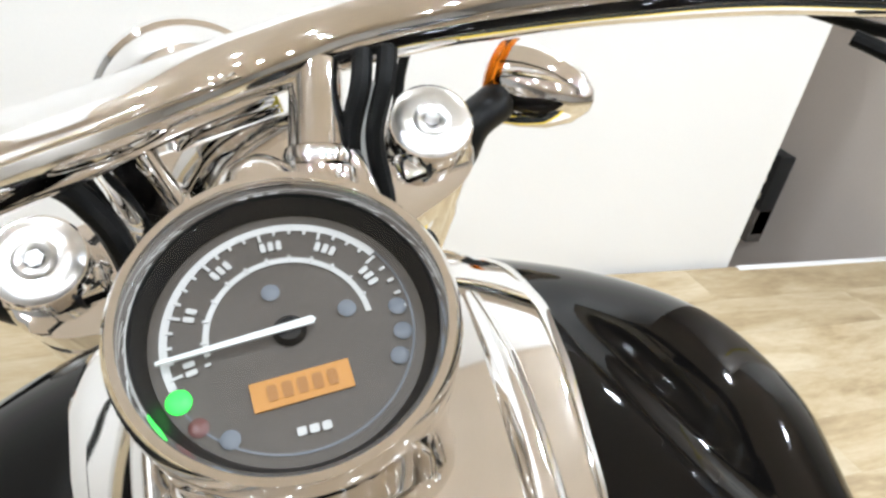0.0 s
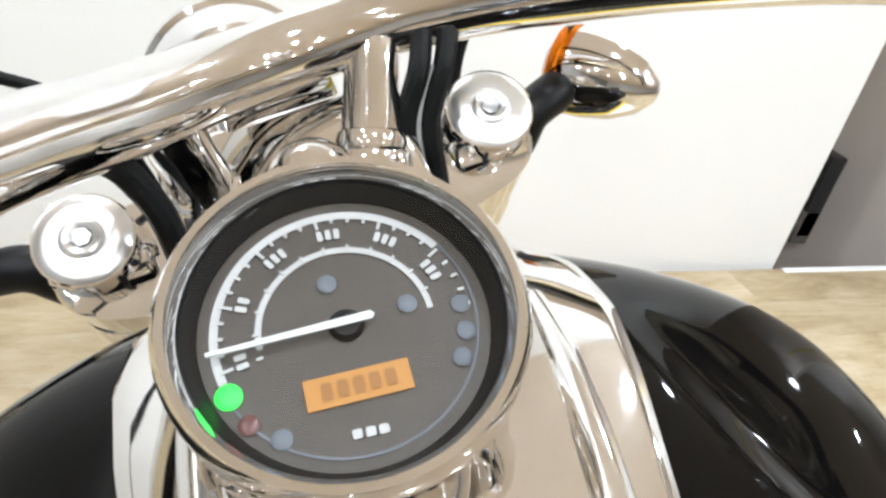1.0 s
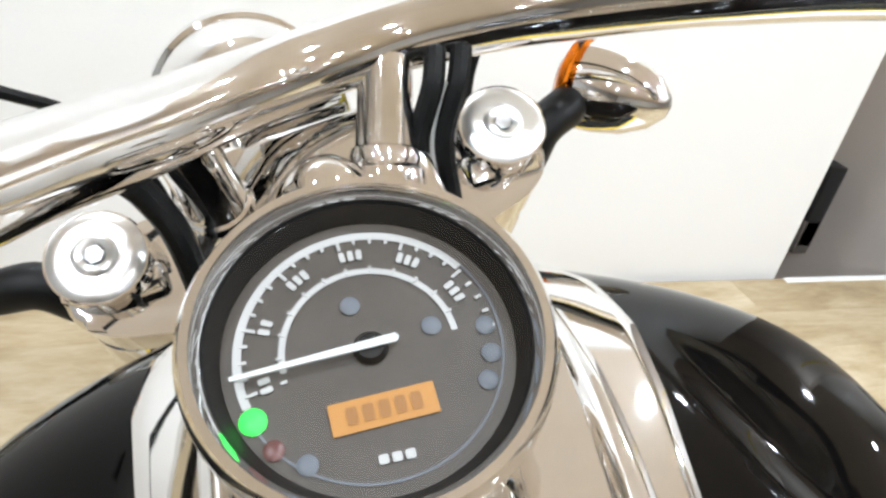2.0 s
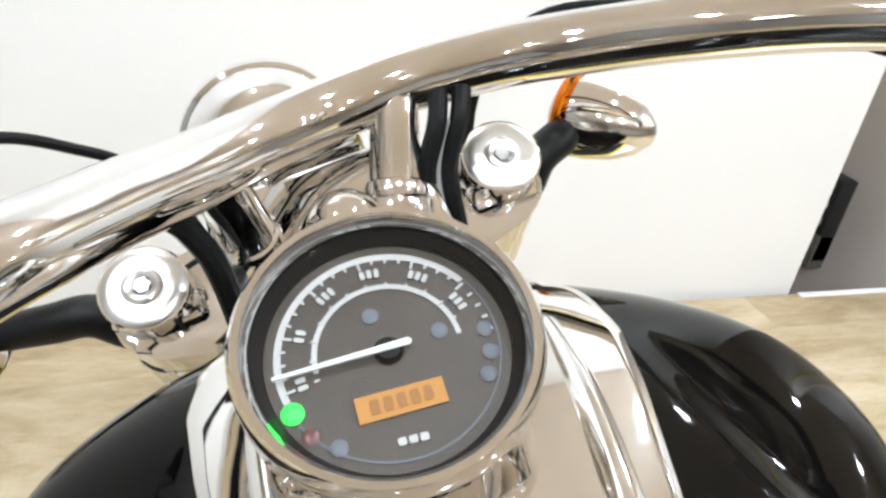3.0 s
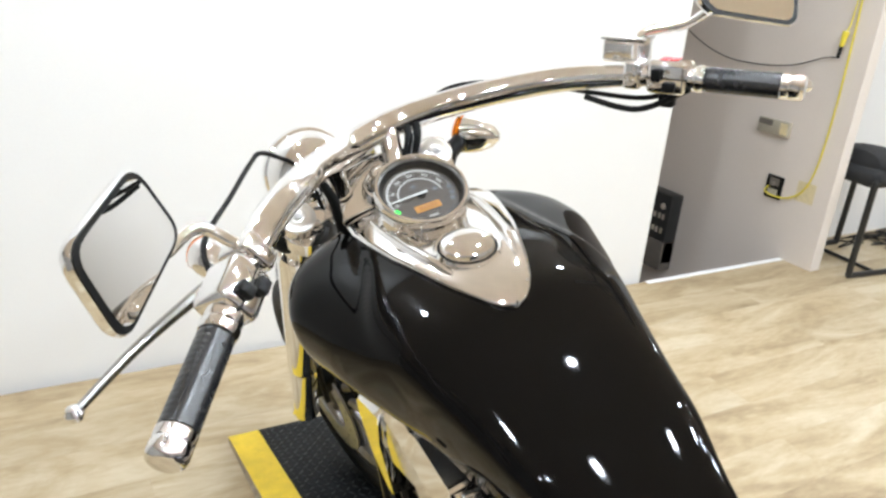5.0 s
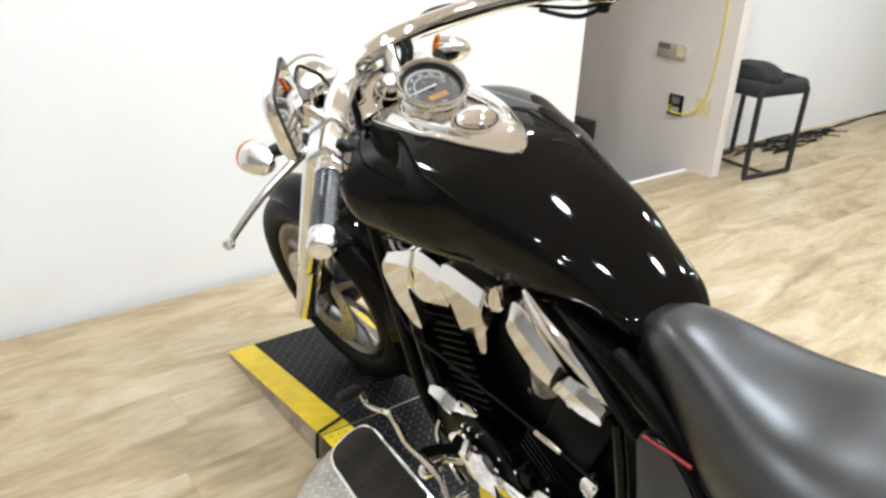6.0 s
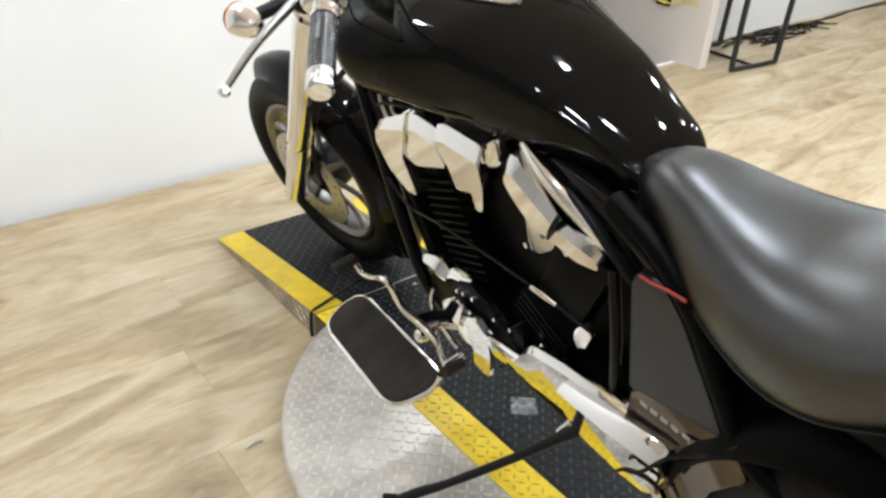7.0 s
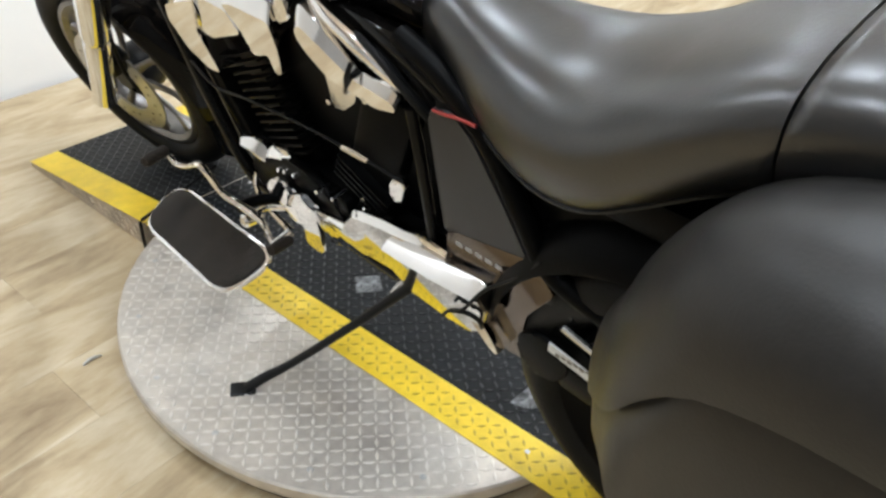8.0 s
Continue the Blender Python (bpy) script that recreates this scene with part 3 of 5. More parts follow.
speedo = part("speedometer", lathe(bmesh.new(), [(0.040, -0.07), (0.050, -0.045), (0.0565, -0.024), (0.0575, -0.018), (0.0585, -0.014), (0.0582, -0.006), (0.061, -0.001), (0.0605, 0.006), (0.058, 0.010), (0.0552, 0.010), (0.053, 0.006), (0.0525, -0.004)], DIAL, 72), CHROME, bike, "round speedometer in a polished chrome ring")
part("inner_ring", lathe(bmesh.new(), [(0.0526, 0.003), (0.0505, -0.001), (0.0485, -0.006)], DIAL, 64), SATIN, speedo)
part("dial_face", lathe(bmesh.new(), [(0, -0.0065), (0.053, -0.0065)], DIAL, 64), DIALFACE, speedo)


def arc_strip(r0, r1, a0, a1, z, n=48):
    bm = bmesh.new()
    ring = []
    for k in range(n + 1):
        a = radians(a0 + (a1 - a0) * k / n)
        ring.append([bm.verts.new(DIAL @ Vector((r * math.cos(a), r * math.sin(a), z))) for r in (r0, r1)])
    for p, q in zip(ring, ring[1:]):
        bm.faces.new((p[0], p[1], q[1], q[0]))
    return bm


def on_dial(x, y, w, h, z=-0.0058, turn=0.0, corner=0.0):
    bm = bmesh.new()
    pts = [(-w / 2, -h / 2), (w / 2, -h / 2), (w / 2, h / 2), (-w / 2, h / 2)]
    plate(bm, rounded(pts, corner) if corner else pts, 0.0005, DIAL @ Matrix.Translation((x, y, z)) @ pose(0, 0, 0, 0, 0, turn))
    return bm


part("speed_scale", arc_strip(0.0417, 0.0446, 34, 197, -0.0058), DIALWHITE, speedo)
part("inner_scale", arc_strip(0.0278, 0.0300, 2, 186, -0.0058), DIALWHITE, speedo)
part("rim_line", arc_strip(0.0437, 0.0445, 198, 394, -0.0058), DIALGREY, speedo)
for k in range(25):
    a = 192 - 8 * k
    big = k % 4 == 0
    r = 0.0405 if big else 0.0412
    part("scale_mark", on_dial(r * math.cos(radians(a)), r * math.sin(radians(a)), 0.0042 if big else 0.0024, 0.0011, turn=a), DIALWHITE, speedo)
    if k % 2 == 0 and k < 23:
        part("scale_mark", on_dial(0.0297 * math.cos(radians(a)), 0.0297 * math.sin(radians(a)), 0.0022, 0.0009, turn=a), DIALWHITE, speedo)
for a in (190, 157, 124, 91, 58, 25):
    for d in ((-2.6, 2.6) if a > 130 else (-4.8, 0, 4.8)):
        b = a + d
        part("scale_figure", on_dial(0.0355 * math.cos(radians(b)), 0.0355 * math.sin(radians(b)), 0.0020, 0.0040, turn=b - 90, corner=0.0008), DIALWHITE, speedo)
part("display", on_dial(0.0004, -0.0212, 0.0345, 0.0104, turn=2.5), LCD, speedo, "amber-lit display")
for k, w in enumerate((0.0036, 0.0036, 0.0036, 0.0036, 0.0036)):
    part("display_figure", on_dial(-0.0098 + 0.0052 * k, -0.0217 + 0.00023 * k, w, 0.0058, z=-0.0052, turn=2.5, corner=0.001), glow("dim_amber_segment", (0.62, 0.26, 0.04), 0.36, 0.2) if k == 0 else bpy.data.materials["dim_amber_segment"], speedo)
for x in (-0.0042, 0, 0.0042):
    part("unit_figure", on_dial(x + 0.0015, -0.0368, 0.0032, 0.0030, turn=2.5, corner=0.0008), DIALWHITE, speedo)
part("green_light", lathe(bmesh.new(), [(0, 0.0012), (0.0032, 0.0009), (0.0044, 0.0)], DIAL @ Matrix.Translation((-0.0400, -0.0170, -0.0058)), 20), GREEN, speedo, "lit green indicator")
for x, y, m in ((-0.0348, -0.0272, REDOFF), (-0.0255, -0.0337, DIALGREY), (0.0395, 0.0005, DIALGREY), (0.039, -0.0095, DIALGREY), (0.0355, -0.0185, DIALGREY), (-0.004, 0.0165, DIALGREY), (0.0215, 0.004, DIALGREY)):
    part("dark_light", lathe(bmesh.new(), [(0, 0.0006), (0.0026, 0.0005), (0.0034, 0.0)], DIAL @ Matrix.Translation((x, y, -0.0058)), 16), m, speedo)
part("needle_hub", lathe(bmesh.new(), [(0, 0.003), (0.0045, 0.0025), (0.006, 0.0)], DIAL @ Matrix.Translation((0, 0, -0.0058)), 24), SATIN, speedo)
bm = bmesh.new()
plate(bm, [(-0.0455, -0.0007), (0.0085, -0.0015), (0.0097, 0), (0.0085, 0.0015), (-0.0455, 0.0007)], 0.0009, DIAL @ Matrix.Translation((0, 0, -0.0024)) @ pose(0, 0, 0, 0, 0, 4.2))
part("needle", bm, NEEDLE, speedo, "white pointer at rest")
m, t, p = nodes_of("instrument_glass")
clear, gloss, mixer, fres = t.nodes.new("ShaderNodeBsdfTransparent"), t.nodes.new("ShaderNodeBsdfGlossy"), t.nodes.new("ShaderNodeMixShader"), t.nodes.new("ShaderNodeFresnel")
gloss.inputs["Roughness"].default_value = 0.02
fres.inputs["IOR"].default_value = 1.45
t.links.new(fres.outputs[0], mixer.inputs[0])
t.links.new(clear.outputs[0], mixer.inputs[1])
t.links.new(gloss.outputs[0], mixer.inputs[2])
t.links.new(mixer.outputs[0], t.nodes["Material Output"].inputs[0])
INSTRUMENT_GLASS = m
part("dial_glass", lathe(bmesh.new(), [(0, 0.0026), (0.02, 0.0025), (0.04, 0.0023), (0.0529, 0.002)], DIAL, 48), INSTRUMENT_GLASS, speedo).visible_shadow = False

bm = bmesh.new()
rings = [[], [], [], []]
for k in range(64):
    a = 2 * math.pi * k / 64
    p0 = DIAL @ Vector((0.0578 * math.cos(a), 0.0578 * math.sin(a), -0.012))
    low = tank_top(p0.x, p0.y) + 0.001
    for ring, q, out in zip(rings, (0.0, 0.45, 0.85, 1.0), (1.0, 1.0, 1.03, 1.10)):
        ring.append((-0.0075 + (p0.x + 0.0075) * out, 0.0 + p0.y * out, p0.z + (min(low, p0.z - 0.004) - p0.z) * q))
loft(bm, rings, caps=False)
part("speedometer_cowl", bm, CHROME, speedo, "chrome cowl under the speedometer", angle=1.0)

# handlebar with risers
BAR = [(-0.353, -0.307, 1.015), (-0.281, -0.195, 1.058), (-0.212, -0.088, 1.092), (-0.155, 0.0, 1.094), (-0.118, 0.082, 1.078), (-0.085, 0.15, 1.062), (-0.045, 0.207, 1.054), (0.0, 0.236, 1.056), (0.058, 0.248, 1.064), (0.14, 0.236, 1.075), (0.225, 0.192, 1.088), (0.312, 0.13, 1.097), (0.40, 0.02, 1.098), (0.488, -0.108, 1.088)]
bar = part("handlebar", tube(bmesh.new(), BAR, [0.0125, 0.0125, 0.0185, 0.019, 0.0195] + [0.021] * 5 + [0.020, 0.0185, 0.0125, 0.0125], 24, 8), CHROME, bike, "thick swept-back chrome handlebar")


def bar_frame(i, j):
    a, b = Vector(BAR[i]), Vector(BAR[j])
    return aim(a, b - a), (b - a).length


for name, m, l in (("left", *bar_frame(0, 1)), ("right", *bar_frame(13, 12))):
    part("bar_end", lathe(bmesh.new(), [(0, -0.0105), (0.0135, -0.0100), (0.0165, -0.0075), (0.0178, -0.003), (0.0178, 0.006), (0.0168, 0.008), (0.0178, 0.010), (0.0178, 0.018), (0.016, 0.02)], m, 32), CHROME, bar, "chrome grip end")
    prof = [(0.0125, 0.018)]
    for k in range(14):
        z = 0.02 + 0.0068 * k
        prof += [(0.0171, z), (0.0173, z + 0.0014), (0.0173, z + 0.0052), (0.0170, z + 0.0062)]
    prof += [(0.0125, 0.118)]
    part("grip", lathe(bmesh.new(), prof, m, 32), GRIP, bar, "ribbed black rubber grip")
    part("grip_collar", lathe(bmesh.new(), [(0.0125, 0.117), (0.0178, 0.117), (0.019, 0.121), (0.019, 0.127), (0.0175, 0.130), (0.0185, 0.134), (0.0185, 0.139), (0.0125, 0.141)], m, 32), CHROME, bar)

# switch boxes, levers, mirrors
for side, i, j in ((-1, 0, 1), (1, 13, 12)):
    m, l = bar_frame(i, j)
    ahead = Vector((0, 1, 0))
    z = (Vector(BAR[j]) - Vector(BAR[i])).normalized()
    f = (ahead - z * z.dot(ahead)).normalized()
    up = (z.cross(f) if z.cross(f).z > 0 else -z.cross(f)).normalized()
    base = Vector(BAR[i]) + z * 0.168
    fr = Matrix.Translation(base) @ Matrix((f, up, z)).transposed().to_4x4()
    if fr.determinant() < 0:
        fr = Matrix.Translation(base) @ Matrix((f, up, -z)).transposed().to_4x4()
        inward = -1
    else:
        inward = 1
    sw = part("switch_box", box(bmesh.new(), (-0.022, -0.023, -0.028), (0.026, 0.024, 0.030), 0.009, 3, fr), CHROME, bar, "chrome handlebar switch box")
    part("button", box(bmesh.new(), (-0.032, -0.004, -0.018), (-0.021, 0.014, -0.004), 0.003, 2, fr), SATIN, sw, "black switch")
    part("button", box(bmesh.new(), (-0.030, -0.018, -0.002), (-0.021, -0.004, 0.016), 0.003, 2, fr), SATIN, sw, "black switch")
    part("seam", box(bmesh.new(), (-0.0225, -0.0008, -0.0285), (0.0265, 0.0008, 0.0305), 0.0, m=fr), SATIN, sw)
    if side > 0:
        for v in (-0.012, 0.002):
            part("switch_print", box(bmesh.new(), (-0.012, 0.0238, v), (0.012, 0.0248, v + 0.011), 0.0, m=fr), RED, sw, "red switch marking")
    clamp = part("lever_clamp", box(bmesh.new(), (-0.02, -0.02, inward * 0.036), (0.024, 0.021, inward * 0.062), 0.006, 3, fr), CHROME, bar, "chrome lever clamp")
    if side > 0:
        part("brake_reservoir", box(bmesh.new(), (0.004, 0.012, inward * 0.04), (0.044, 0.044, inward * 0.105), 0.006, 3, fr), CHROME, clamp, "chrome brake fluid reservoir")
        part("reservoir_lid", box(bmesh.new(), (0.002, 0.0445, inward * 0.038), (0.046, 0.049, inward * 0.107), 0.002, 2, fr), DULL_CHROME, clamp)
        part("starter_housing", box(bmesh.new(), (-0.008, -0.044, -0.012), (0.012, -0.024, 0.012), 0.005, 2, fr), SATIN, sw)
    # lever
    piv = base + f * 0.035 + z * 0.045
    ball = Vector((-0.431, -0.172, 0.995)) if side < 0 else base - z * 0.17 + f * 0.075 - up * 0.012
    mid = (piv + ball) / 2 + f * 0.018
    part("lever", tube(bmesh.new(), [piv - f * 0.012, piv + f * 0.01 - z * 0.01, mid, ball], [0.009, 0.0105, 0.008, 0.0062], 14, 8, flat=0.7), LEVER, clamp, "curved grey metal lever")
    part("lever_ball", lathe(bmesh.new(), [(0, -0.009), (0.006, -0.0065), (0.009, 0), (0.006, 0.0065), (0, 0.009)], Matrix.Translation(ball), 16), DULL_CHROME, clamp)
    # mirror
    if side < 0:
        quad = [Vector(q) for q in ((-0.319, -0.218, 1.223), (-0.302, -0.194, 1.148), (-0.359, -0.315, 1.120), (-0.377, -0.322, 1.203))]
    else:
        quad = [Vector(q) for q in ((0.372, 0.005, 1.275), (0.390, -0.040, 1.192), (0.550, -0.035, 1.142), (0.602, 0.020, 1.245))]
    c = sum(quad, Vector()) / 4
    n = (quad[2] - quad[0]).cross(quad[3] - quad[1]).normalized()
    if n.y > 0:
        n = -n
    e1 = (quad[0] - c).normalized()
    e1 = (e1 - n * e1.dot(n)).normalized()
    e2 = n.cross(e1)
    mm = Matrix.Translation(c) @ Matrix((e1, e2, n)).transposed().to_4x4()
    flat_pts = [((q - c).dot(e1), (q - c).dot(e2)) for q in quad]
    area = sum(flat_pts[k][0] * flat_pts[(k + 1) % 4][1] - flat_pts[(k + 1) % 4][0] * flat_pts[k][1] for k in range(4))
    if area < 0:
        flat_pts = flat_pts[::-1]
    shell = rounded(flat_pts, 0.022, 5)
    bm = bmesh.new()
    loft(bm, [[mm @ Vector((x * q, y * q, d)) for x, y in shell] for q, d in ((0.25, -0.017), (0.55, -0.015), (0.82, -0.010), (0.96, -0.004), (1.0, 0.002), (0.985, 0.006))])
    mir = part("mirror", bm, CHROME, bike, "angular chrome rear-view mirror")
    bm = bmesh.new()
    plate(bm, [(x * 0.975, y * 0.975) for x, y in shell], 0.002, mm @ Matrix.Translation((0, 0, 0.0055)))
    part("mirror_edge", bm, SATIN, mir)
    bm = bmesh.new()
    plate(bm, [(x * 0.885, y * 0.885) for x, y in shell], 0.001, mm @ Matrix.Translation((0, 0, 0.0072)))
    part("mirror_glass", bm, MIRROR, mir)
    root_at = base + z * 0.05 + up * 0.018
    back = c - n * 0.014
    part("mirror_stem", tube(bmesh.new(), [root_at, root_at + up * 0.035 + f * 0.02, (root_at + back) / 2 + f * 0.03, back], [0.007, 0.0065, 0.006, 0.008], 12, 8), CHROME, mir)

# risers and top clamp
for foot, b in ((Vector((-0.068, 0.20, 0.985)), Vector((-0.078, 0.168, 1.052))), (Vector((0.024, 0.20, 0.998)), Vector((0.034, 0.238, 1.052)))):
    bm = tube(bmesh.new(), [foot, foot + (b - foot) * 0.5, b], [0.0185, 0.0165, 0.016], 24, 4)
    riser = part("riser", bm, CHROME, bike, "polished handlebar riser")
    part("riser_foot", lathe(bmesh.new(), [(0.0165, 0.016), (0.0195, 0.014), (0.021, 0.009), (0.0205, 0.005), (0.0235, 0.002), (0.0245, -0.004), (0.0235, -0.030)], aim(foot, b - foot), 32), CHROME, riser)
bm = bmesh.new()
plate(bm, rounded([(-0.150, -0.008), (-0.130, -0.026), (-0.06, -0.044), (0.06, -0.044), (0.130, -0.026), (0.150, -0.008), (0.150, 0.020), (0.12, 0.034), (0.06, 0.040), (-0.06, 0.040), (-0.12, 0.034), (-0.150, 0.020)], 0.02), 0.03, aim((FX, 0.228, 0.944), AX), 0.006, 3)
clamp = part("top_clamp", moved(bm, STEER), CHROME, bike, "chrome fork clamp")
part("stem_nut", moved(lathe(bmesh.new(), [(0, 0.034), (0.008, 0.033), (0.015, 0.029), (0.021, 0.021), (0.024, 0.012), (0.0245, 0.004), (0.027, 0.003), (0.028, -0.002), (0.028, -0.045)], aim((FX, 0.168, 1.0), AX), 36), STEER), CHROME, clamp, "domed chrome stem nut")
bm = box(bmesh.new(), (-0.075, -0.034, -0.010), (0.070, 0.050, 0.008), 0.007, 3, aim((FX, 0.195, 0.988), AX))
part("clamp_bridge", moved(bm, STEER), CHROME, clamp, "smooth chrome bridge between the risers")
bm = box(bmesh.new(), (-0.040, -0.036, -0.008), (0.036, 0.034, 0.008), 0.0075, 4, Matrix.Translation((-0.020, 0.232, 1.010)) @ pose(0, 0, 0, 0, 0, 14) @ pose(0, 0, 0, 48))
part("bar_clamp_cover", bm, CHROME, clamp, "chrome cover below the handlebar")
# fork legs
for s in (-1, 1):
    low = Vector((FX + s * 0.125, 0.205, 1.0))
    top = Vector((FX + s * 0.1225, 0.205, 1.0)) - AX * 0.010
    leg = part("fork_leg", moved(tube(bmesh.new(), [top, low - AX * 0.30], 0.0275, 28, 1), STEER), CHROME, bike, "chrome front fork leg")
    part("fork_cover", moved(tube(bmesh.new(), [low - AX * 0.10, low - AX * 0.12, low - AX * 0.58, low - AX * 0.60], [0.031, 0.034, 0.034, 0.030], 28, 1), STEER), CHROME, leg)
    part("fork_slider", moved(tube(bmesh.new(), [low - AX * 0.60, low - AX * 0.62, low - AX * 0.86, low - AX * 0.89, low - AX * 0.905], [0.027, 0.0305, 0.0305, 0.034, 0.022], 28, 1), STEER), CHROME, leg)
    bolt = part("fork_bolt", moved(lathe(bmesh.new(), [(0.0055, 0.003), (0.007, 0.0042), (0.0095, 0.0052), (0.0115, 0.0045), (0.0125, 0.0032), (0.0185, 0.0036), (0.0235, 0.0026), (0.0262, 0.0005), (0.0275, -0.006)], aim(top, AX), 36), STEER), BOLT, leg, "machined fork top bolt")
    part("socket", moved(lathe(bmesh.new(), [(0, 0.003), (0.0056, 0.004)], aim(top, AX), 6), STEER), ALLOY, bolt)
    # pinch clamp round the leg with its dark slit and screw
    at = top - AX * 0.034 + Vector((-s * 0.012, -0.022, -0.004))
    pinch = part("pinch_clamp", moved(box(bmesh.new(), (-0.018, -0.008, -0.011), (0.018, 0.014, 0.011), 0.005, 3, aim(at, AX)), STEER), CHROME, leg, "chrome pinch clamp")
    part("slit", moved(box(bmesh.new(), (-0.0015, -0.0085, -0.0115), (0.0015, 0.0145, 0.0115), 0.0, m=aim(at, AX)), STEER), SATIN, pinch)
# lower clamp, dark
bm = bmesh.new()
plate(bm, rounded([(-0.13, -0.05), (0.10, -0.05), (0.105, 0.03), (0, 0.06), (-0.135, 0.03)], 0.02), 0.035, aim(Vector((FX, 0.20, 0.962)) - AX * 0.14, AX), 0.006, 2)
part("lower_clamp", moved(bm, STEER), SATIN, bike)
# wiring loops by the steering head
LOOPS = [
    ([(0.064, 0.24, 1.062), (0.057, 0.215, 1.044), (0.047, 0.213, 1.011), (0.050, 0.212, 0.975), (0.055, 0.20, 0.93)], 0.0066, RUBBER),
    ([(0.080, 0.24, 1.062), (0.072, 0.217, 1.044), (0.062, 0.214, 1.011), (0.065, 0.213, 0.975), (0.069, 0.20, 0.93)], 0.0066, RUBBER),
    ([(0.0645, 0.216, 1.044), (0.0545, 0.213, 1.011), (0.0575, 0.212, 0.975)], 0.0022, WHITEMARK),
    ([(-0.118, 0.135, 1.058), (-0.106, 0.155, 1.038), (-0.096, 0.16, 1.022), (-0.086, 0.162, 0.990), (-0.080, 0.17, 0.90)], 0.0075, RUBBER),
    ([(0.028, 0.255, 1.04), (0.024, 0.235, 1.01), (0.02, 0.21, 0.95)], 0.0035, YELLOWCORD),
    ([(-0.10, 0.19, 0.94), (-0.05, 0.17, 0.93), (0.02, 0.165, 0.93), (0.09, 0.19, 0.945)], 0.007, RUBBER),
]
for pts, r, mat in LOOPS:
    part("cable", tube(bmesh.new(), pts, r, 10, 8), mat, bike, "black control cable" if mat is RUBBER else "thin taped wire")
clutch = [(-0.280, -0.13, 1.065), (-0.278, -0.078, 1.085), (-0.232, 0.03, 1.089), (-0.190, 0.125, 1.093), (-0.172, 0.155, 1.093), (-0.146, 0.178, 1.074), (-0.122, 0.195, 1.050), (-0.10, 0.21, 1.00), (-0.085, 0.22, 0.90)]
part("cable", tube(bmesh.new(), clutch, 0.0032, 10, 8), RUBBER, bike, "black control cable")
throttle = [(0.405, 0.0, 1.088), (0.38, 0.065, 1.064), (0.33, 0.13, 1.07), (0.25, 0.205, 1.09), (0.15, 0.27, 1.088), (0.10, 0.29, 1.03), (0.08, 0.25, 0.93)]
part("cable", tube(bmesh.new(), throttle, 0.0038, 10, 8), RUBBER, bike, "black control cable")
part("cable", tube(bmesh.new(), [(0.40, -0.005, 1.085), (0.36, 0.06, 1.052), (0.31, 0.12, 1.07)], 0.0045, 10, 8), RUBBER, bike, "black control cable")

# headlight
HL = STEER @ Matrix.Translation((-0.020, 0.435, 0.953)) @ pose(0, 0, 0, -90) @ Matrix.Scale(0.80, 4)
head = part("headlight", lathe(bmesh.new(), [(0, -0.074), (0.03, -0.071), (0.056, -0.062), (0.075, -0.047), (0.088, -0.025), (0.094, 0.003), (0.095, 0.03), (0.099, 0.034), (0.099, 0.046), (0.09, 0.05)], HL, 48), CHROME, bike, "round chrome headlight shell")
part("headlight_lens", lathe(bmesh.new(), [(0, 0.062), (0.05, 0.058), (0.09, 0.048)], HL, 40), CHROME, head)
part("headlight_bracket", moved(tube(bmesh.new(), [(-0.03, 0.44, 0.86), (-0.02, 0.34, 0.86), (-0.01, 0.25, 0.88)], 0.014, 12, 4), STEER), CHROME, head)
# turn signals
for s, at in ((1, Vector((0.188, 0.284, 1.000))), (-1, Vector((-0.268, 0.235, 0.933)))):
    d = (Vector((-0.74, 0.64, 0.10)) if s > 0 else Vector((-0.2, 0.97, 0.05))).normalized()
    small = aim(at, d) @ Matrix.Scale(0.93, 4)
    sig = part("turn_signal", lathe(bmesh.new(), [(0, -0.055), (0.008, -0.053), (0.019, -0.043), (0.028, -0.025), (0.0325, -0.004), (0.0335, 0.010), (0.033, 0.016)], small, 40), CHROME, bike, "chrome bullet turn signal")
    part("signal_lens", lathe(bmesh.new(), [(0.0330, 0.009), (0.0340, 0.015), (0.031, 0.024), (0.018, 0.030), (0, 0.032)], small, 32), AMBER, sig, "amber lens")
    if s > 0:
        arm = [(0.168, 0.276, 0.998), (0.156, 0.268, 0.995), (0.137, 0.257, 0.988), (0.124, 0.252, 0.968), (0.104, 0.246, 0.955), (0.082, 0.235, 0.942)]
        rad = [0.0135, 0.0145, 0.0140, 0.0140, 0.0135, 0.013]
    else:
        arm = [(-0.245, 0.228, 0.937), (-0.206, 0.22, 0.943), (-0.180, 0.219, 0.944), (-0.155, 0.22, 0.926), (-0.125, 0.222, 0.922), (-0.09, 0.222, 0.922)]
        rad = [0.012, 0.0135, 0.0145, 0.0145, 0.0135, 0.0135]
    part("signal_arm", tube(bmesh.new(), arm, rad, 18, 6), SATIN, sig, "black signal arm")
    part("signal_collar", tube(bmesh.new(), [arm[0], Vector(arm[0]) + (at - Vector(arm[0])) * 0.6], [0.0125, 0.012], 18, 1), CHROME, sig)

# front wheel, fender, brake
AXLE = Vector((FX, 0.205, 1.0)) - AX * 0.885
WR = 0.318
wm = STEER @ Matrix.Translation(AXLE) @ pose(0, 0, 0, 0, 90, 0)
